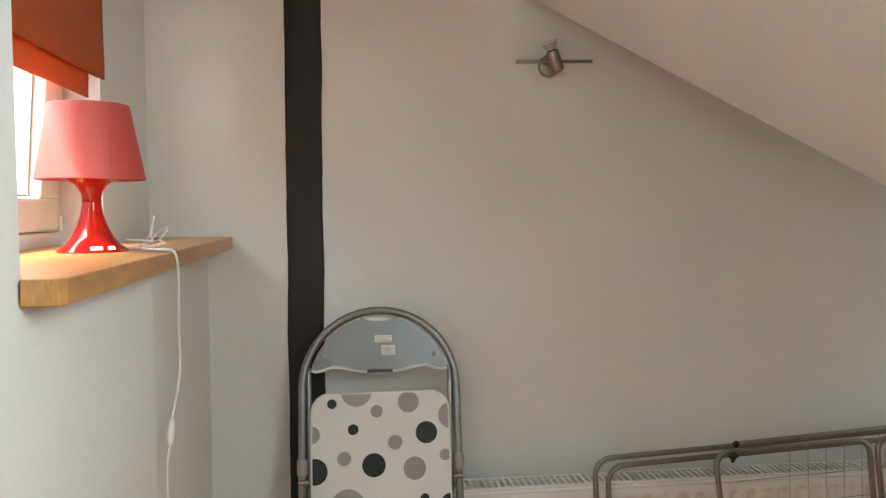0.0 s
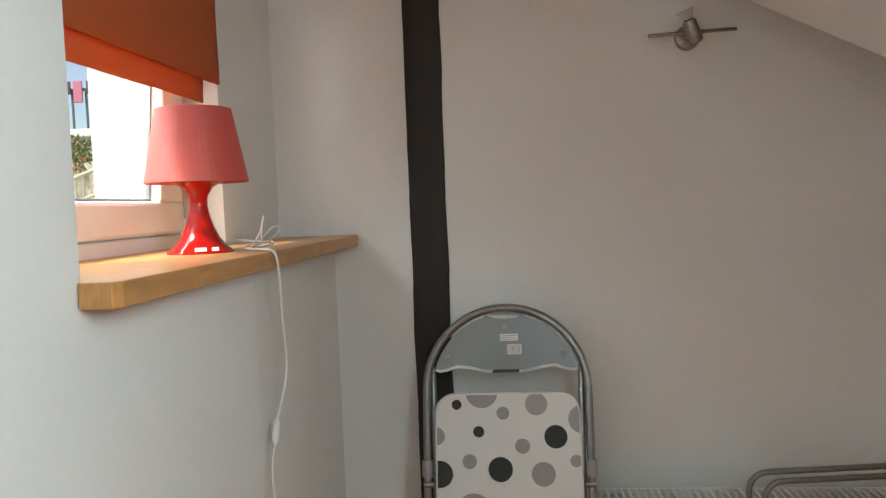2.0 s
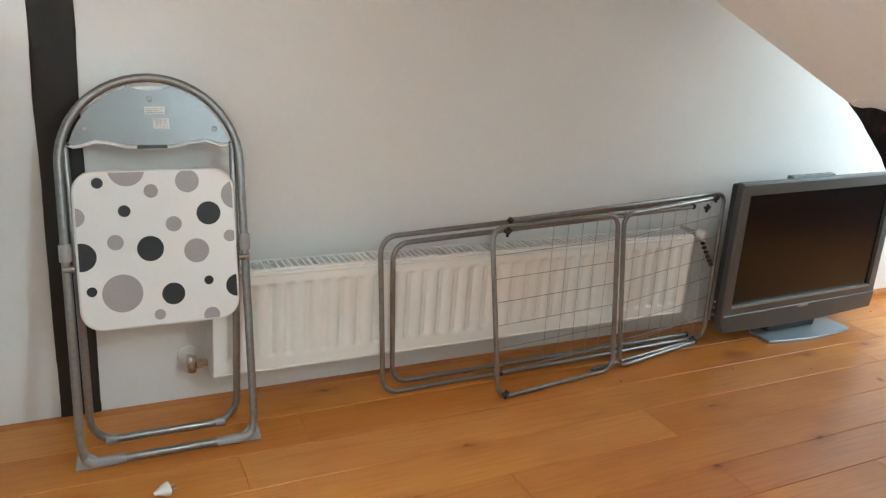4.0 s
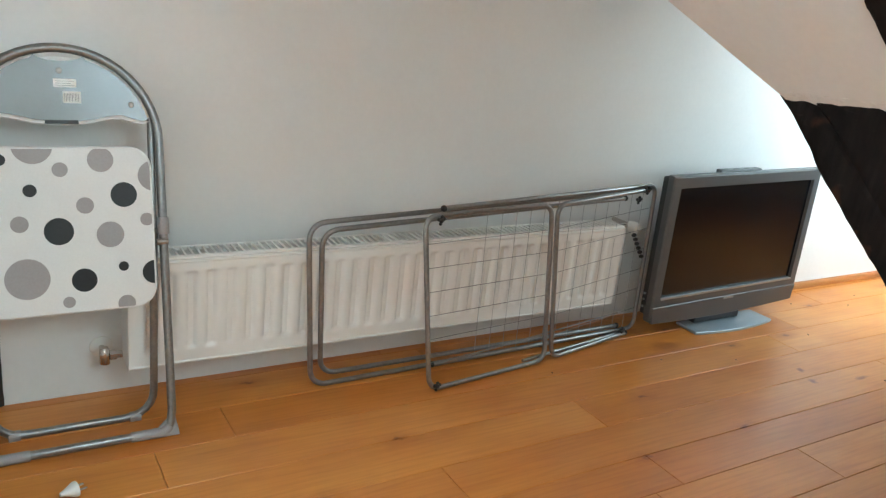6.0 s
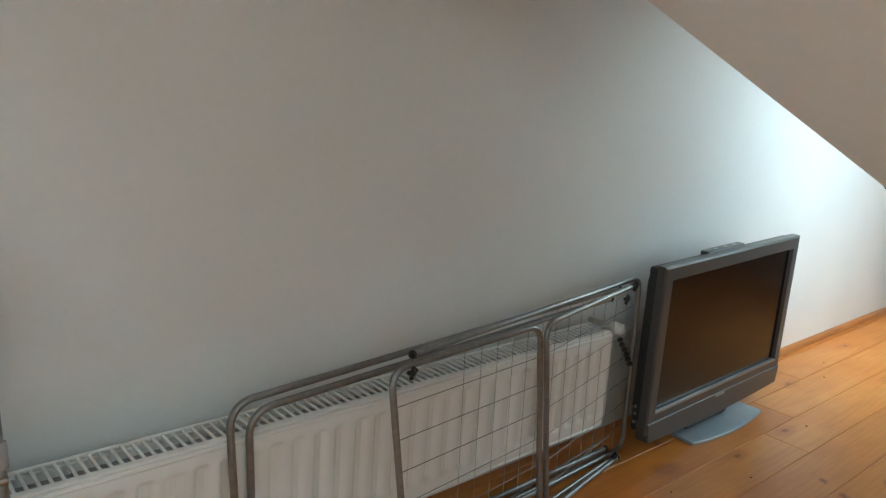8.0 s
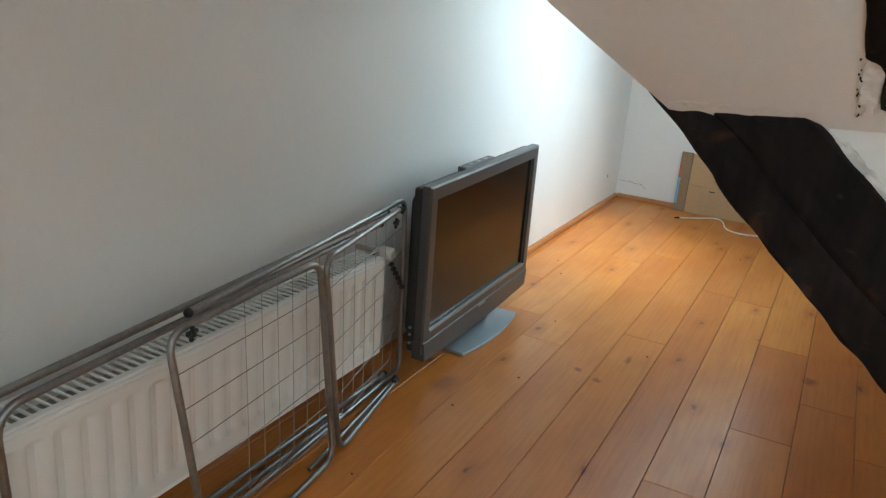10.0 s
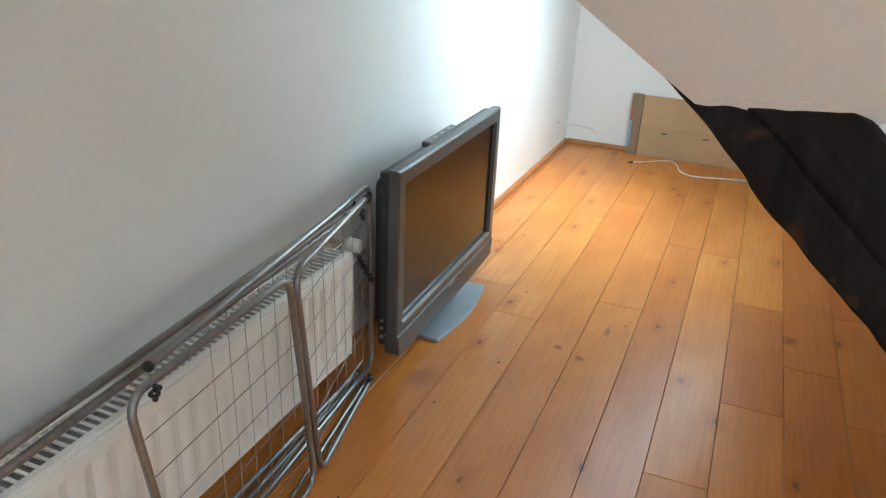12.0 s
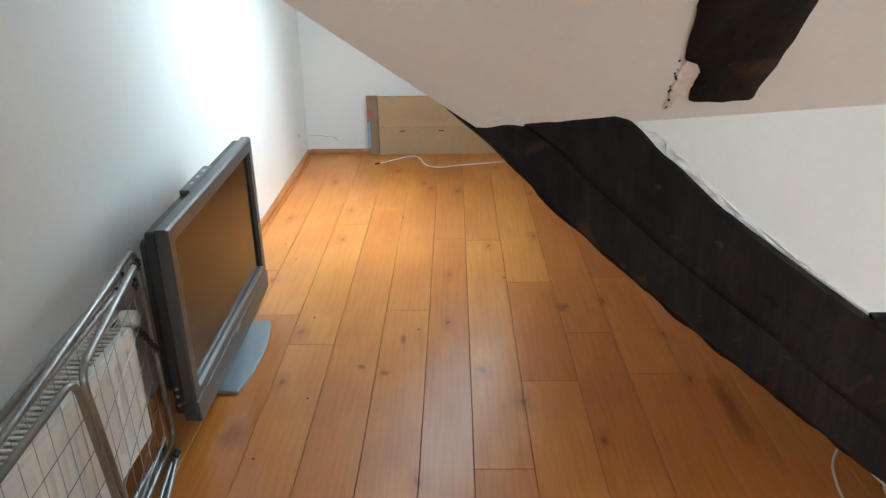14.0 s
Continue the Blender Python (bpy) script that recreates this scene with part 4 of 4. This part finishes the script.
for k in range(int((W_ - 0.02) / 0.0203)):
    x = 0.012 + k * 0.0203
    if first is None:
        b = solid([(0, FY + 0.023, 0), (0.006, FY + 0.023, 0), (0.006, -0.061, 0), (0, -0.061, 0)], (0, 0, 0.004))
        first = part("slat", b, ENAMEL, grille)
        first.location = (x, 0, H_ + 0.001)
    else:
        o = new("slat", first.data)
        o.parent, o.location = grille, (x, 0, H_ + 0.001)
for x in (0.25, W_ - 0.25):
    part("wall_bracket", boxed(x, x + 0.03, -0.063, 0.0, 0.05, H_ - 0.04, bevel=0.002), ENAMEL, rad)
# valve at the foot: rosette, pipe, body, union nut
valve = part("valve", turned(capped([(0.012, -0.024), (0.0145, -0.022), (0.0155, 0.0), (0.0145, 0.014), (0.0125, 0.018), (0.0095, 0.026)], 20), pose(-0.046, -0.066, 0.010)), CHROME, rad, "chrome lockshield valve", smooth=True)
part("rosette", turned(capped([(0.032, 0), (0.030, 0.006), (0.018, 0.009)], 30), pose(-0.046, 0, 0.010, 90)), ENAMEL, valve, "white pipe rosette", smooth=True)
part("pipe", turned(capped([(0.0085, 0), (0.0085, 0.066)], 16), pose(-0.046, 0, 0.010, 90)), CHROME, valve, smooth=True)
part("union", turned(capped([(0.0095, 0.0), (0.0095, 0.012), (0.0155, 0.0125), (0.0155, 0.030), (0.0115, 0.0305), (0.0115, 0.052)], 6), pose(-0.046, -0.066, 0.010, 0, 90, 0)), CHROME, valve)
part("thermostat_head", turned(capped([(0.014, 0), (0.019, 0.004), (0.021, 0.012), (0.021, 0.04), (0.017, 0.048), (0.008, 0.05)], 26), pose(W_ + 0.085, -0.090, H_ - 0.014, 90)), ENAMEL, rad, "round white thermostat head", smooth=True)
part("inlet", turned(capped([(0.010, -0.002), (0.010, 0.086)], 16), pose(W_, -0.090, H_ - 0.014, 0, 90)), CHROME, rad, smooth=True)
part("inlet_pipe", turned(capped([(0.0085, 0), (0.0085, 0.09)], 16), pose(W_ + 0.085, 0, H_ - 0.014, 90)), CHROME, rad, smooth=True)

# ---- clothes airer ----
RB = (1.55, 2.22, 0.0)
rack = thing("clothes_airer", pose(*RB), "folded grey steel clothes airer leaning on the radiator", "clothes airer")
TUBE, WIRE = 0.0082, 0.0010


def sheet(bl, br, tr, tl):
    """Places on a leaning, four-cornered panel, from (across, up) in 0..1."""
    c = [Vector(p) - Vector(RB) for p in (bl, br, tr, tl)]
    return lambda u, v: (c[0] * (1 - u) + c[1] * u) * (1 - v) + (c[3] * (1 - u) + c[2] * u) * v


def ring_of(place, r=0.05):
    return bend([place(0, 0), place(1, 0), place(1, 1), place(0, 1)], r, closed=True, steps=7)


outer = sheet((0.893, 2.262, 0.012), (2.235, 2.300, 0.010), (2.16, 2.306, 0.585), (0.868, 2.285, 0.530))
inner = sheet((0.935, 2.290, 0.032), (2.215, 2.306, 0.030), (2.13, 2.300, 0.560), (0.905, 2.272, 0.510))
mainp = sheet((1.275, 2.205, 0.050), (2.292, 2.302, 0.012), (2.285, 2.318, 0.602), (1.262, 2.215, 0.578))
left = sheet((1.236, 2.120, 0.010), (1.742, 2.178, 0.010), (1.695, 2.208, 0.578), (1.202, 2.196, 0.562))
right = sheet((1.775, 2.182, 0.012), (2.225, 2.266, 0.016), (2.205, 2.283, 0.594), (1.722, 2.210, 0.575))


def open_frame(name, place, r, label, u_end=1.0):
    """A U-shaped leg frame, its two ends at the far side."""
    pts = bend([place(u_end, 1), place(0, 1), place(0, 0), place(u_end, 0)], r, steps=7)
    ob = part(name, tube(pts, TUBE, sides=12), STEEL, rack, label, smooth=True)
    for v in (0, 1):
        b = bmesh.new()
        bmesh.ops.create_uvsphere(b, u_segments=10, v_segments=8, radius=0.0105, matrix=Matrix.Translation(place(u_end, v)))
        part("end_cap", b, BLACKPLASTIC, ob, "black plastic cap")
    return ob


open_frame("leg_frame", outer, 0.055, "outer U-shaped leg tube")
open_frame("leg_frame", inner, 0.055, "inner U-shaped leg tube", 0.99)
mp = open_frame("centre_frame", lambda u, v: mainp(1 - u, v), 0.045, "centre frame tube", 0.985)
lp = part("wing_frame", tube(ring_of(left, 0.045), TUBE, closed=True, sides=12), STEEL, rack, "wing frame tube", smooth=True)
rp = open_frame("wing_frame", lambda u, v: right(u, v), 0.045, "wing frame tube", 0.97)
for k in range(6):
    v = 0.16 + k * 0.137
    part("wire", tube([left(0, v), left(1, v)], WIRE, sides=6), WIRESTEEL, lp)
for k in range(6):
    v = 0.15 + k * 0.14
    part("wire", tube([right(0, v), mainp(1, v)], WIRE, sides=6), WIRESTEEL, rp)
for k in range(13):
    u = 0.19 + k * 0.062
    part("wire", tube([mainp(u, 0.0), mainp(u, 0.97)], WIRE, sides=6), PALEWIRE, mp)
part("stay", tube(rel([(1.30, 2.20, 0.05), (2.15, 2.262, 0.11)], RB), 0.0028, sides=8), STEEL, rack)
part("foot_rail", tube(rel([(1.66, 2.195, 0.011), (2.215, 2.272, 0.018)], RB), 0.0062, sides=10), STEEL, rack, smooth=True)


def clipper(place, yaw, label="black plastic clip"):
    """A four-lobed plastic clip on a tube."""
    b = bmesh.new()
    m = Matrix.Translation(Vector(place) - Vector(RB)) @ pose(0, 0, 0, 0, 0, yaw)
    for dx, dz, r in ((0, 0, 0.009), (0.010, 0.004, 0.006), (-0.010, 0.003, 0.006), (0.002, 0.011, 0.0055), (-0.002, -0.011, 0.0055)):
        bmesh.ops.create_icosphere(b, subdivisions=2, radius=r, matrix=m @ Matrix.Translation((dx, -0.006, dz)))
    part("clip", b, BLACKPLASTIC, rack, label, smooth=True)


for p in ((1.25, 2.187, 0.552), (1.262, 2.123, 0.020), (2.205, 2.284, 0.592), (2.160, 2.278, 0.558), (2.185, 2.262, 0.030)):
    clipper(p, 5)
beads = bmesh.new()
for k in range(6):
    bmesh.ops.create_icosphere(beads, subdivisions=2, radius=0.0100, matrix=Matrix.Translation(Vector((2.205 + k * 0.0080, 2.306 - 0.004 * k, 0.408 - k * 0.0165)) - Vector(RB)) @ Matrix.Diagonal((1.1, 0.9, 0.8, 1)))
part("bead_hinge", beads, BLACKPLASTIC, rack, "row of black plastic hinge beads", smooth=True)

# ---- television ----
tv = thing("television", pose(2.722, 2.228, 0.0), "dark grey flat television on a pale stand beside the airer", "television")
TILT = pose(0, 0, 0.34, 0, -1.3, 0) @ Matrix.Translation((0, 0, -0.34))
X0, X1, Z0, Z1 = -0.445, 0.445, 0.066, 0.668


def frame_ring(outer_, inner_, y_front, y_in, y_back, chamfer=0.006):
    """A picture-frame solid: chamfered outside, sloping in to the screen."""
    bm = bmesh.new()

    def loop(r, y):
        x0, x1, z0, z1 = r
        return [bm.verts.new(p) for p in ((x0, y, z0), (x1, y, z0), (x1, y, z1), (x0, y, z1))]

    def shrink(r, d):
        return (r[0] + d, r[1] - d, r[2] + d, r[3] - d)

    loops = [loop(outer_, y_back), loop(outer_, y_front + chamfer), loop(shrink(outer_, chamfer), y_front), loop(shrink(inner_, -0.004), y_front), loop(inner_, y_in), loop(inner_, y_back)]
    for a, c in zip(loops, loops[1:]):
        for k in range(4):
            bm.faces.new((a[k], a[(k + 1) % 4], c[(k + 1) % 4], c[k]))
    return bm


SX0, SX1, SZ0, SZ1 = X0 + 0.045, X1 - 0.045, 0.176, Z1 - 0.050
part("bezel", turned(frame_ring((X0, X1, Z0 + 0.03, Z1), (SX0, SX1, SZ0, SZ1), -0.012, 0.0, 0.021), TILT), TVGREY, tv, "dark silver plastic bezel")
chin = [(X0 + 0.001, Z0 + 0.075), (X0 + 0.012, Z0 + 0.004)] + [(X0 + 0.012 + (X1 - X0 - 0.024) * k / 16, Z0 + 0.004 - 0.012 * math.sin(math.pi * k / 16)) for k in range(1, 16)] + [(X1 - 0.012, Z0 + 0.004), (X1 - 0.001, Z0 + 0.075)]
bm = solid([(x, -0.0165, z) for x, z in chin], (0, 0.05, 0))
ch = part("speaker_strip", turned(bm, TILT), TVGREY, tv, "curved speaker strip below the screen")
bv = ch.modifiers.new("rounding", "BEVEL")
bv.width, bv.segments, bv.limit_method = 0.005, 3, "ANGLE"
part("screen", turned(boxed(SX0 - 0.002, SX1 + 0.002, 0.0005, 0.02, SZ0 - 0.002, SZ1 + 0.002), TILT), SCREEN, tv, "switched-off black screen")
part("trim_line", turned(boxed(SX0 - 0.002, SX1 + 0.002, -0.0145, -0.004, SZ0 - 0.008, SZ0 - 0.0015), TILT), SILVER, tv, "bright silver line under the screen")
part("badge", turned(boxed(-0.03, 0.03, -0.0175, -0.012, 0.128, 0.1365), TILT), SILVER, tv, "small silver maker's badge")
part("back_shell", turned(box(box(bmesh.new(), X0 + 0.006, X1 - 0.006, 0.022, 0.055, Z0 + 0.032, Z1 - 0.010, 0.008), X0 + 0.07, X1 - 0.07, 0.05, 0.105, Z0 + 0.06, Z1 - 0.06, 0.02), TILT), TVDARK, tv, "dark plastic back shell")
part("handle", turned(boxed(-0.155, 0.085, 0.02, 0.052, Z1 - 0.012, Z1 + 0.006, bevel=0.004), TILT), TVGREY, tv, "raised button panel on the top")
for x in (-0.10, -0.04, 0.02):
    part("button", turned(boxed(x, x + 0.02, 0.030, 0.038, Z1 + 0.0055, Z1 + 0.0075), TILT), SILVER, tv)
for z in (0.16, 0.185, 0.13):
    part("socket", turned(turned(capped([(0.005, 0), (0.005, 0.004), (0.003, 0.005)], 12), pose(X0 + 0.006, 0.04, z, 0, -90)), TILT), SILVER, tv)
foot = [(-0.196, -0.052)] + [(-0.196 + 0.484 * k / 14, -0.054 - 0.024 * math.sin(math.pi * k / 14)) for k in range(1, 14)] + [(0.288, -0.050), (0.284, 0.065), (-0.188, 0.065)]
st = part("stand", solid([(x, y, 0.0) for x, y in foot], (0, 0, 0.013)), STAND, tv, "pale blue-grey curved stand plate")
bv = st.modifiers.new("rounding", "BEVEL")
bv.width, bv.segments, bv.limit_method = 0.004, 3, "ANGLE"
part("neck", boxed(-0.13, 0.15, 0.02, 0.07, 0.012, 0.09, bevel=0.008), TVDARK, tv, "dark stand neck")

# ---- carton at the end wall ----
BX = FAR_X - 0.017
carton = thing("cardboard_carton", pose(BX, 1.3, 0), "long flat brown cardboard carton leaning on the end wall", "carton")
cf = -0.030
part("panel", boxed(cf, -0.012, -0.75, 0.672, 0.182, 0.382, bevel=0.003), CARD, carton, "upper carton panel")
part("panel", boxed(cf - 0.002, -0.012, -0.75, 0.672, 0.0, 0.180, bevel=0.003), CARD, carton, "lower carton panel")
part("fold", solid([(cf - 0.0005, -0.749, 0.178), (cf - 0.005, -0.749, 0.186), (cf - 0.0005, -0.749, 0.212)], (0, 1.42, 0)), CARD, carton, "creased cardboard fold")
flap = part("end_flap", boxed(cf - 0.004, -0.010, 0.674, 0.745, 0.0, 0.386, bevel=0.002), CARDEDGE, carton, "shaded brown end flap")
part("sticker", boxed(cf - 0.006, cf - 0.002, 0.728, 0.744, 0.05, 0.22), BLUELABEL, flap, "pale blue label")
part("sticker", boxed(cf - 0.006, cf - 0.002, 0.732, 0.742, 0.235, 0.30), REDLABEL, flap, "red label")
for y, z in ((0.52, 0.158), (0.27, 0.158), (0.035, 0.16), (-0.20, 0.162), (-0.45, 0.162)):
    part("slot", boxed(cf - 0.0035, cf + 0.002, y - 0.018, y + 0.018, z - 0.004, z + 0.004, bevel=0.0015), INK, carton, "dark staple slot")
for y, z, s in ((0.03, 0.272, 0.012), (-0.27, 0.082, 0.008)):
    part("hole", turned(capped([(s, 0), (s, 0.003)], 16), pose(cf - 0.002, y, z, 0, -90)), INK, carton, "dark round hole")
    part("print_mark", boxed(cf - 0.0032, cf, y + 0.022, y + 0.034, z - 0.004, z + 0.004), CARDEDGE, carton)

# ---- cables on the floor ----
cable = thing("white_cable", pose(5.15, 1.5, 0), "thin white cable lying on the floor by the carton", "cable")
pts = [(5.14, 1.955, 0.006), (5.19, 1.90, 0.004), (5.29, 1.80, 0.004), (5.32, 1.745, 0.004), (5.24, 1.70, 0.004), (5.12, 1.68, 0.004), (5.05, 1.63, 0.004), (5.04, 1.56, 0.004), (5.09, 1.42, 0.004), (5.13, 1.25, 0.004), (5.19, 1.08, 0.004), (5.25, 0.90, 0.004), (5.2, 0.7, 0.004)]
part("cord", tube(bend(rel(pts, (5.15, 1.5, 0)), 0.06, steps=4), 0.004, sides=8), CORD, cable, smooth=True)
part("connector", turned(capped([(0.005, -0.015), (0.006, 0.015)], 12), Matrix.Translation((-0.02, 0.47, 0.007)) @ pose(0, 0, 0, 0, 90, -50)), BLACKPLASTIC, cable)
wire = thing("white_wire", pose(2.1, 0.45, 0), "white cable coming from under the black brace", "cable")
pts = [(2.24, 0.415, 0.004), (2.19, 0.452, 0.004), (2.15, 0.475, 0.004), (2.03, 0.507, 0.004), (1.93, 0.50, 0.004), (1.88, 0.45, 0.012), (1.93, 0.40, 0.02), (2.03, 0.40, 0.012), (2.12, 0.35, 0.004), (2.2, 0.30, 0.004)]
part("cord", tube(bend(rel(pts, (2.1, 0.45, 0)), 0.05, steps=4), 0.0035, sides=8), CORD, wire, smooth=True)


# small marks: scuffs on walls, crumbs on the floor
for x, z, w, h in ((5.138, 0.189, 0.018, 0.022), (5.184, 0.089, 0.012, 0.008)):
    b = bmesh.new()
    bmesh.ops.create_icosphere(b, subdivisions=1, radius=0.5, matrix=Matrix.Translation((x, WALL_Y - 0.0005, z)) @ Matrix.Diagonal((w, 0.002, h, 1)))
    tagged(part("wall_mark", b, INK), "small dark scuff mark on the white wall", "mark", group="marks on the wall")
b = bmesh.new()
bmesh.ops.create_icosphere(b, subdivisions=2, radius=0.5, matrix=Matrix.Translation((LEFT_X + 0.0235, 1.655, 0.80)) @ pose(0, 0, 0, -6) @ Matrix.Diagonal((0.0015, 0.012, 0.11, 1)))
tagged(part("wall_scuff", b, PLASTER), "grey vertical scuff on the white window wall", "mark", group="marks on the wall")
crack = thing("wall_crack", pose(FAR_X, 2.34, 0.11), "hairline crack in the white end wall", "crack", "marks on the wall")
part("line", tube([(0, 0.10, 0.014), (0, 0.065, 0.012), (0, 0.03, 0.015), (0, -0.01, 0.006), (0, -0.05, 0.008), (0, -0.075, -0.006), (0, -0.09, -0.024)], 0.0012, sides=5), CARDEDGE, crack)
rnd = random.Random(12)
crumb = None
for x, y in ((3.32, 2.30), (3.05, 2.02), (3.62, 2.2), (2.95, 1.62), (4.5, 1.5), (3.8, 2.28), (2.2, 2.05), (1.72, 2.1), (4.15, 1.75), (3.4, 1.28), (2.5, 1.95), (5.0, 2.1)):
    if crumb is None:
        b = bmesh.new()
        bmesh.ops.create_icosphere(b, subdivisions=1, radius=0.004, matrix=Matrix.Translation((0, 0, 0.001)) @ Matrix.Diagonal((1.3, 0.8, 0.5, 1)))
        crumb = tagged(part("floor_crumb", b, SUBFLOOR), "tiny dark crumb lying on the floor", "crumb", group="crumbs on the floor")
        crumb.location = (x, y, 0.0005)
    else:
        copy_thing(crumb, pose(x, y, 0.0005, 0, 0, rnd.uniform(0, 180)))

# ---- outside the window ----
structure("ground", boxed(-400, 400, -400, 400, -4.0, -3.9), GROUND, "dry hillside ground outside", "ground")
hill = thing("terrace_wall", pose(-4.9, 8.6, -3.9), "pale stone terrace wall on the hillside", "terrace")
part("wall", boxed(-3.5, 3.5, 0.3, 1.1, 0.0, 6.10), STONE, hill)
part("slab", boxed(-3.5, 3.5, 0.12, 1.2, 6.10, 6.2, bevel=0.02), RENDER, hill, "pale terrace slab")
rail = thing("terrace_railing", pose(-4.9, 8.8, 2.3), "thin dark metal railing with washing on the terrace", "railing")
part("top_rail", boxed(-3.4, 3.4, -0.02, 0.02, 0.44, 0.47), DARKIRON, rail)
post_ = None
for k in range(40):
    if post_ is None:
        post_ = part("baluster", boxed(-0.01, 0.01, -0.01, 0.01, 0.0, 0.44), DARKIRON, rail)
        post_.location = (-3.3, 0, 0)
    else:
        o = new("baluster", post_.data)
        o.parent, o.location = rail, (-3.3 + k * 0.17, 0, 0)
for k, (x, mat) in enumerate(((-0.35, CLOTHDARK), (-0.18, CLOTHBLUE), (0.0, CLOTHDARK), (0.14, CLOTHPINK), (0.30, CLOTHDARK), (0.48, CLOTHBLUE), (0.7, CLOTHPINK))):
    part("washing", boxed(x, x + 0.11, -0.05, -0.03, 0.40 - 0.10 * (k % 2), 0.55, bevel=0.008), mat, rail, "hanging piece of washing")
stair = thing("stair_railing", pose(-4.55, 8.1, 1.2), "weathered cream metal stair railing outside", "railing")
for base in (0.0, 0.36):
    part("hand_rail", tube([(-1.5, 0, -0.42 + base), (1.5, 0, 0.62 + base)], 0.022, sides=8), IRON, stair)
    part("foot_rail", tube([(-1.5, 0, -0.68 + base), (1.5, 0, 0.36 + base)], 0.018, sides=8), IRON, stair)
    for k in range(34):
        x = -1.45 + k * 0.088
        part("baluster", tube([(x, 0, -0.66 + base + (x + 1.5) * 0.3467), (x, 0, -0.43 + base + (x + 1.5) * 0.3467)], 0.009, sides=5), IRON, stair)
for x in (-1.4, 1.4):
    part("post", tube([(x, 0.02, -5.1), (x, 0.02, 0.36 + (x + 1.5) * 0.3467 - 0.42)], 0.03, sides=8), IRON, stair)
house = thing("neighbour_house", pose(-3.2, 7.0, -3.9), "white rendered house wall close outside the window", "house")
part("wall", boxed(-0.38, 4.0, 0.0, 0.6, 0.0, 7.6), RENDER, house)
part("roof_edge", boxed(-0.5, 4.1, -0.15, 0.7, 7.6, 7.75, bevel=0.02), STONE, house)
rnd = random.Random(5)


def shrub(name, place, w, h, count, label):
    """A flowering bush: stems and many small leaves."""
    t = thing(name, pose(*place), label, "shrub")
    b = bmesh.new()
    for k in range(9):
        a = rnd.uniform(0, 6.28)
        tube([(0, 0, 0), (w * 0.3 * math.cos(a), w * 0.3 * math.sin(a), h * 0.5), (w * 0.7 * math.cos(a), w * 0.7 * math.sin(a), h * rnd.uniform(0.8, 1))], 0.008, b, sides=5)
    part("stems", b, STONE, t)
    for nm, mat, cnt, s in (("leaves", LEAF, count, 0.04), ("blossoms", BLOSSOM, count // 9, 0.035)):
        b = bmesh.new()
        for k in range(cnt):
            r = math.sqrt(rnd.random())
            a = rnd.uniform(0, 6.28)
            p = Vector((w * r * math.cos(a), w * r * math.sin(a), h * rnd.uniform(0.15, 1.0)))
            m = Matrix.Translation(p) @ Euler([rnd.uniform(0, 6) for _ in range(3)]).to_matrix().to_4x4()
            vs = [b.verts.new(m @ Vector(q)) for q in ((-s, 0, 0), (0, -s * 0.5, 0.01), (s, 0, 0), (0, s * 0.5, 0.01))]
            b.faces.new(vs)
        part(nm, b, mat, t)
    return t


shrub("flowering_shrub", (-4.35, 8.5, 1.85), 0.35, 0.32, 420, "green flowering shrub on the stone terrace")
shrub("flowering_shrub", (-4.95, 8.45, 1.75), 0.4, 0.4, 420, "green flowering shrub on the stone terrace")

# ---- floor boards ----
PITCH, TOP_Y = 0.1656, 2.2475
JOINTS = {0: [0.611, 3.077], 1: [0.398, 2.846], 2: [1.662, 4.26], 3: [1.066, 3.108], 4: [1.658], 5: [2.152], 6: [3.353], 7: [2.914], 8: [3.396], 9: [2.592], -1: [1.35, 3.5]}
rnd = random.Random(3)


def plank(x0, x1, y0, y1):
    g, c = 0.0006, 0.0014
    x0, x1, y0, y1 = x0 + g, x1 - g, y0 + g, y1 - g
    cx, cy = (x0 + x1) / 2, (y0 + y1) / 2
    hx, hy = (x1 - x0) / 2, (y1 - y0) / 2
    verts = [(sx * (hx - d), sy * (hy - d), z) for d, z in ((0, -0.012), (0, -c), (c, 0.0)) for sx, sy in ((-1, -1), (1, -1), (1, 1), (-1, 1))]
    faces = [(8, 9, 10, 11)] + [(4 * r + k, 4 * r + (k + 1) % 4, 4 * r + 4 + (k + 1) % 4, 4 * r + 4 + k) for r in (0, 1) for k in range(4)]
    me = bpy.data.meshes.new("plank")
    me.from_pydata(verts, [], faces)
    me.materials.append(WOOD)
    ob = new("plank", me)
    ob.parent, ob.location = floor, (cx, cy, 0.0)


SEAMS = {5: 1.436, 6: 1.272, 7: 1.090, 8: 0.918, 9: 0.742, 10: 0.586}


def seam(k):
    """The edge of a row of boards; no two rows are quite alike in width."""
    return SEAMS.get(k, TOP_Y - PITCH * k)


k = -2
while seam(k) > BACK_Y:
    ytop, ybot = min(seam(k), WALL_Y), max(seam(k + 1), BACK_Y)
    if ytop - ybot > 0.01:
        cuts = sorted(JOINTS.get(k, [rnd.uniform(0.5, 3.5)]))
        ends = [LEFT_X - 0.21]
        while cuts[0] - ends[-1] > 2.4:
            ends.append(ends[-1] + rnd.uniform(1.1, 2.2))
        ends += cuts
        while FAR_X - ends[-1] > 2.4:
            ends.append(ends[-1] + rnd.uniform(1.2, 2.2))
        if FAR_X - ends[-1] < 0.15:
            ends.pop()
        ends.append(FAR_X)
        for a, c in zip(ends, ends[1:]):
            # no boards beyond the knee wall past the wing's eave
            c = min(c, KNEE_X + 0.03) if ytop < LOW_Y else c
            if c - a > 0.03:
                plank(a, c, ybot, ytop)
    k += 1
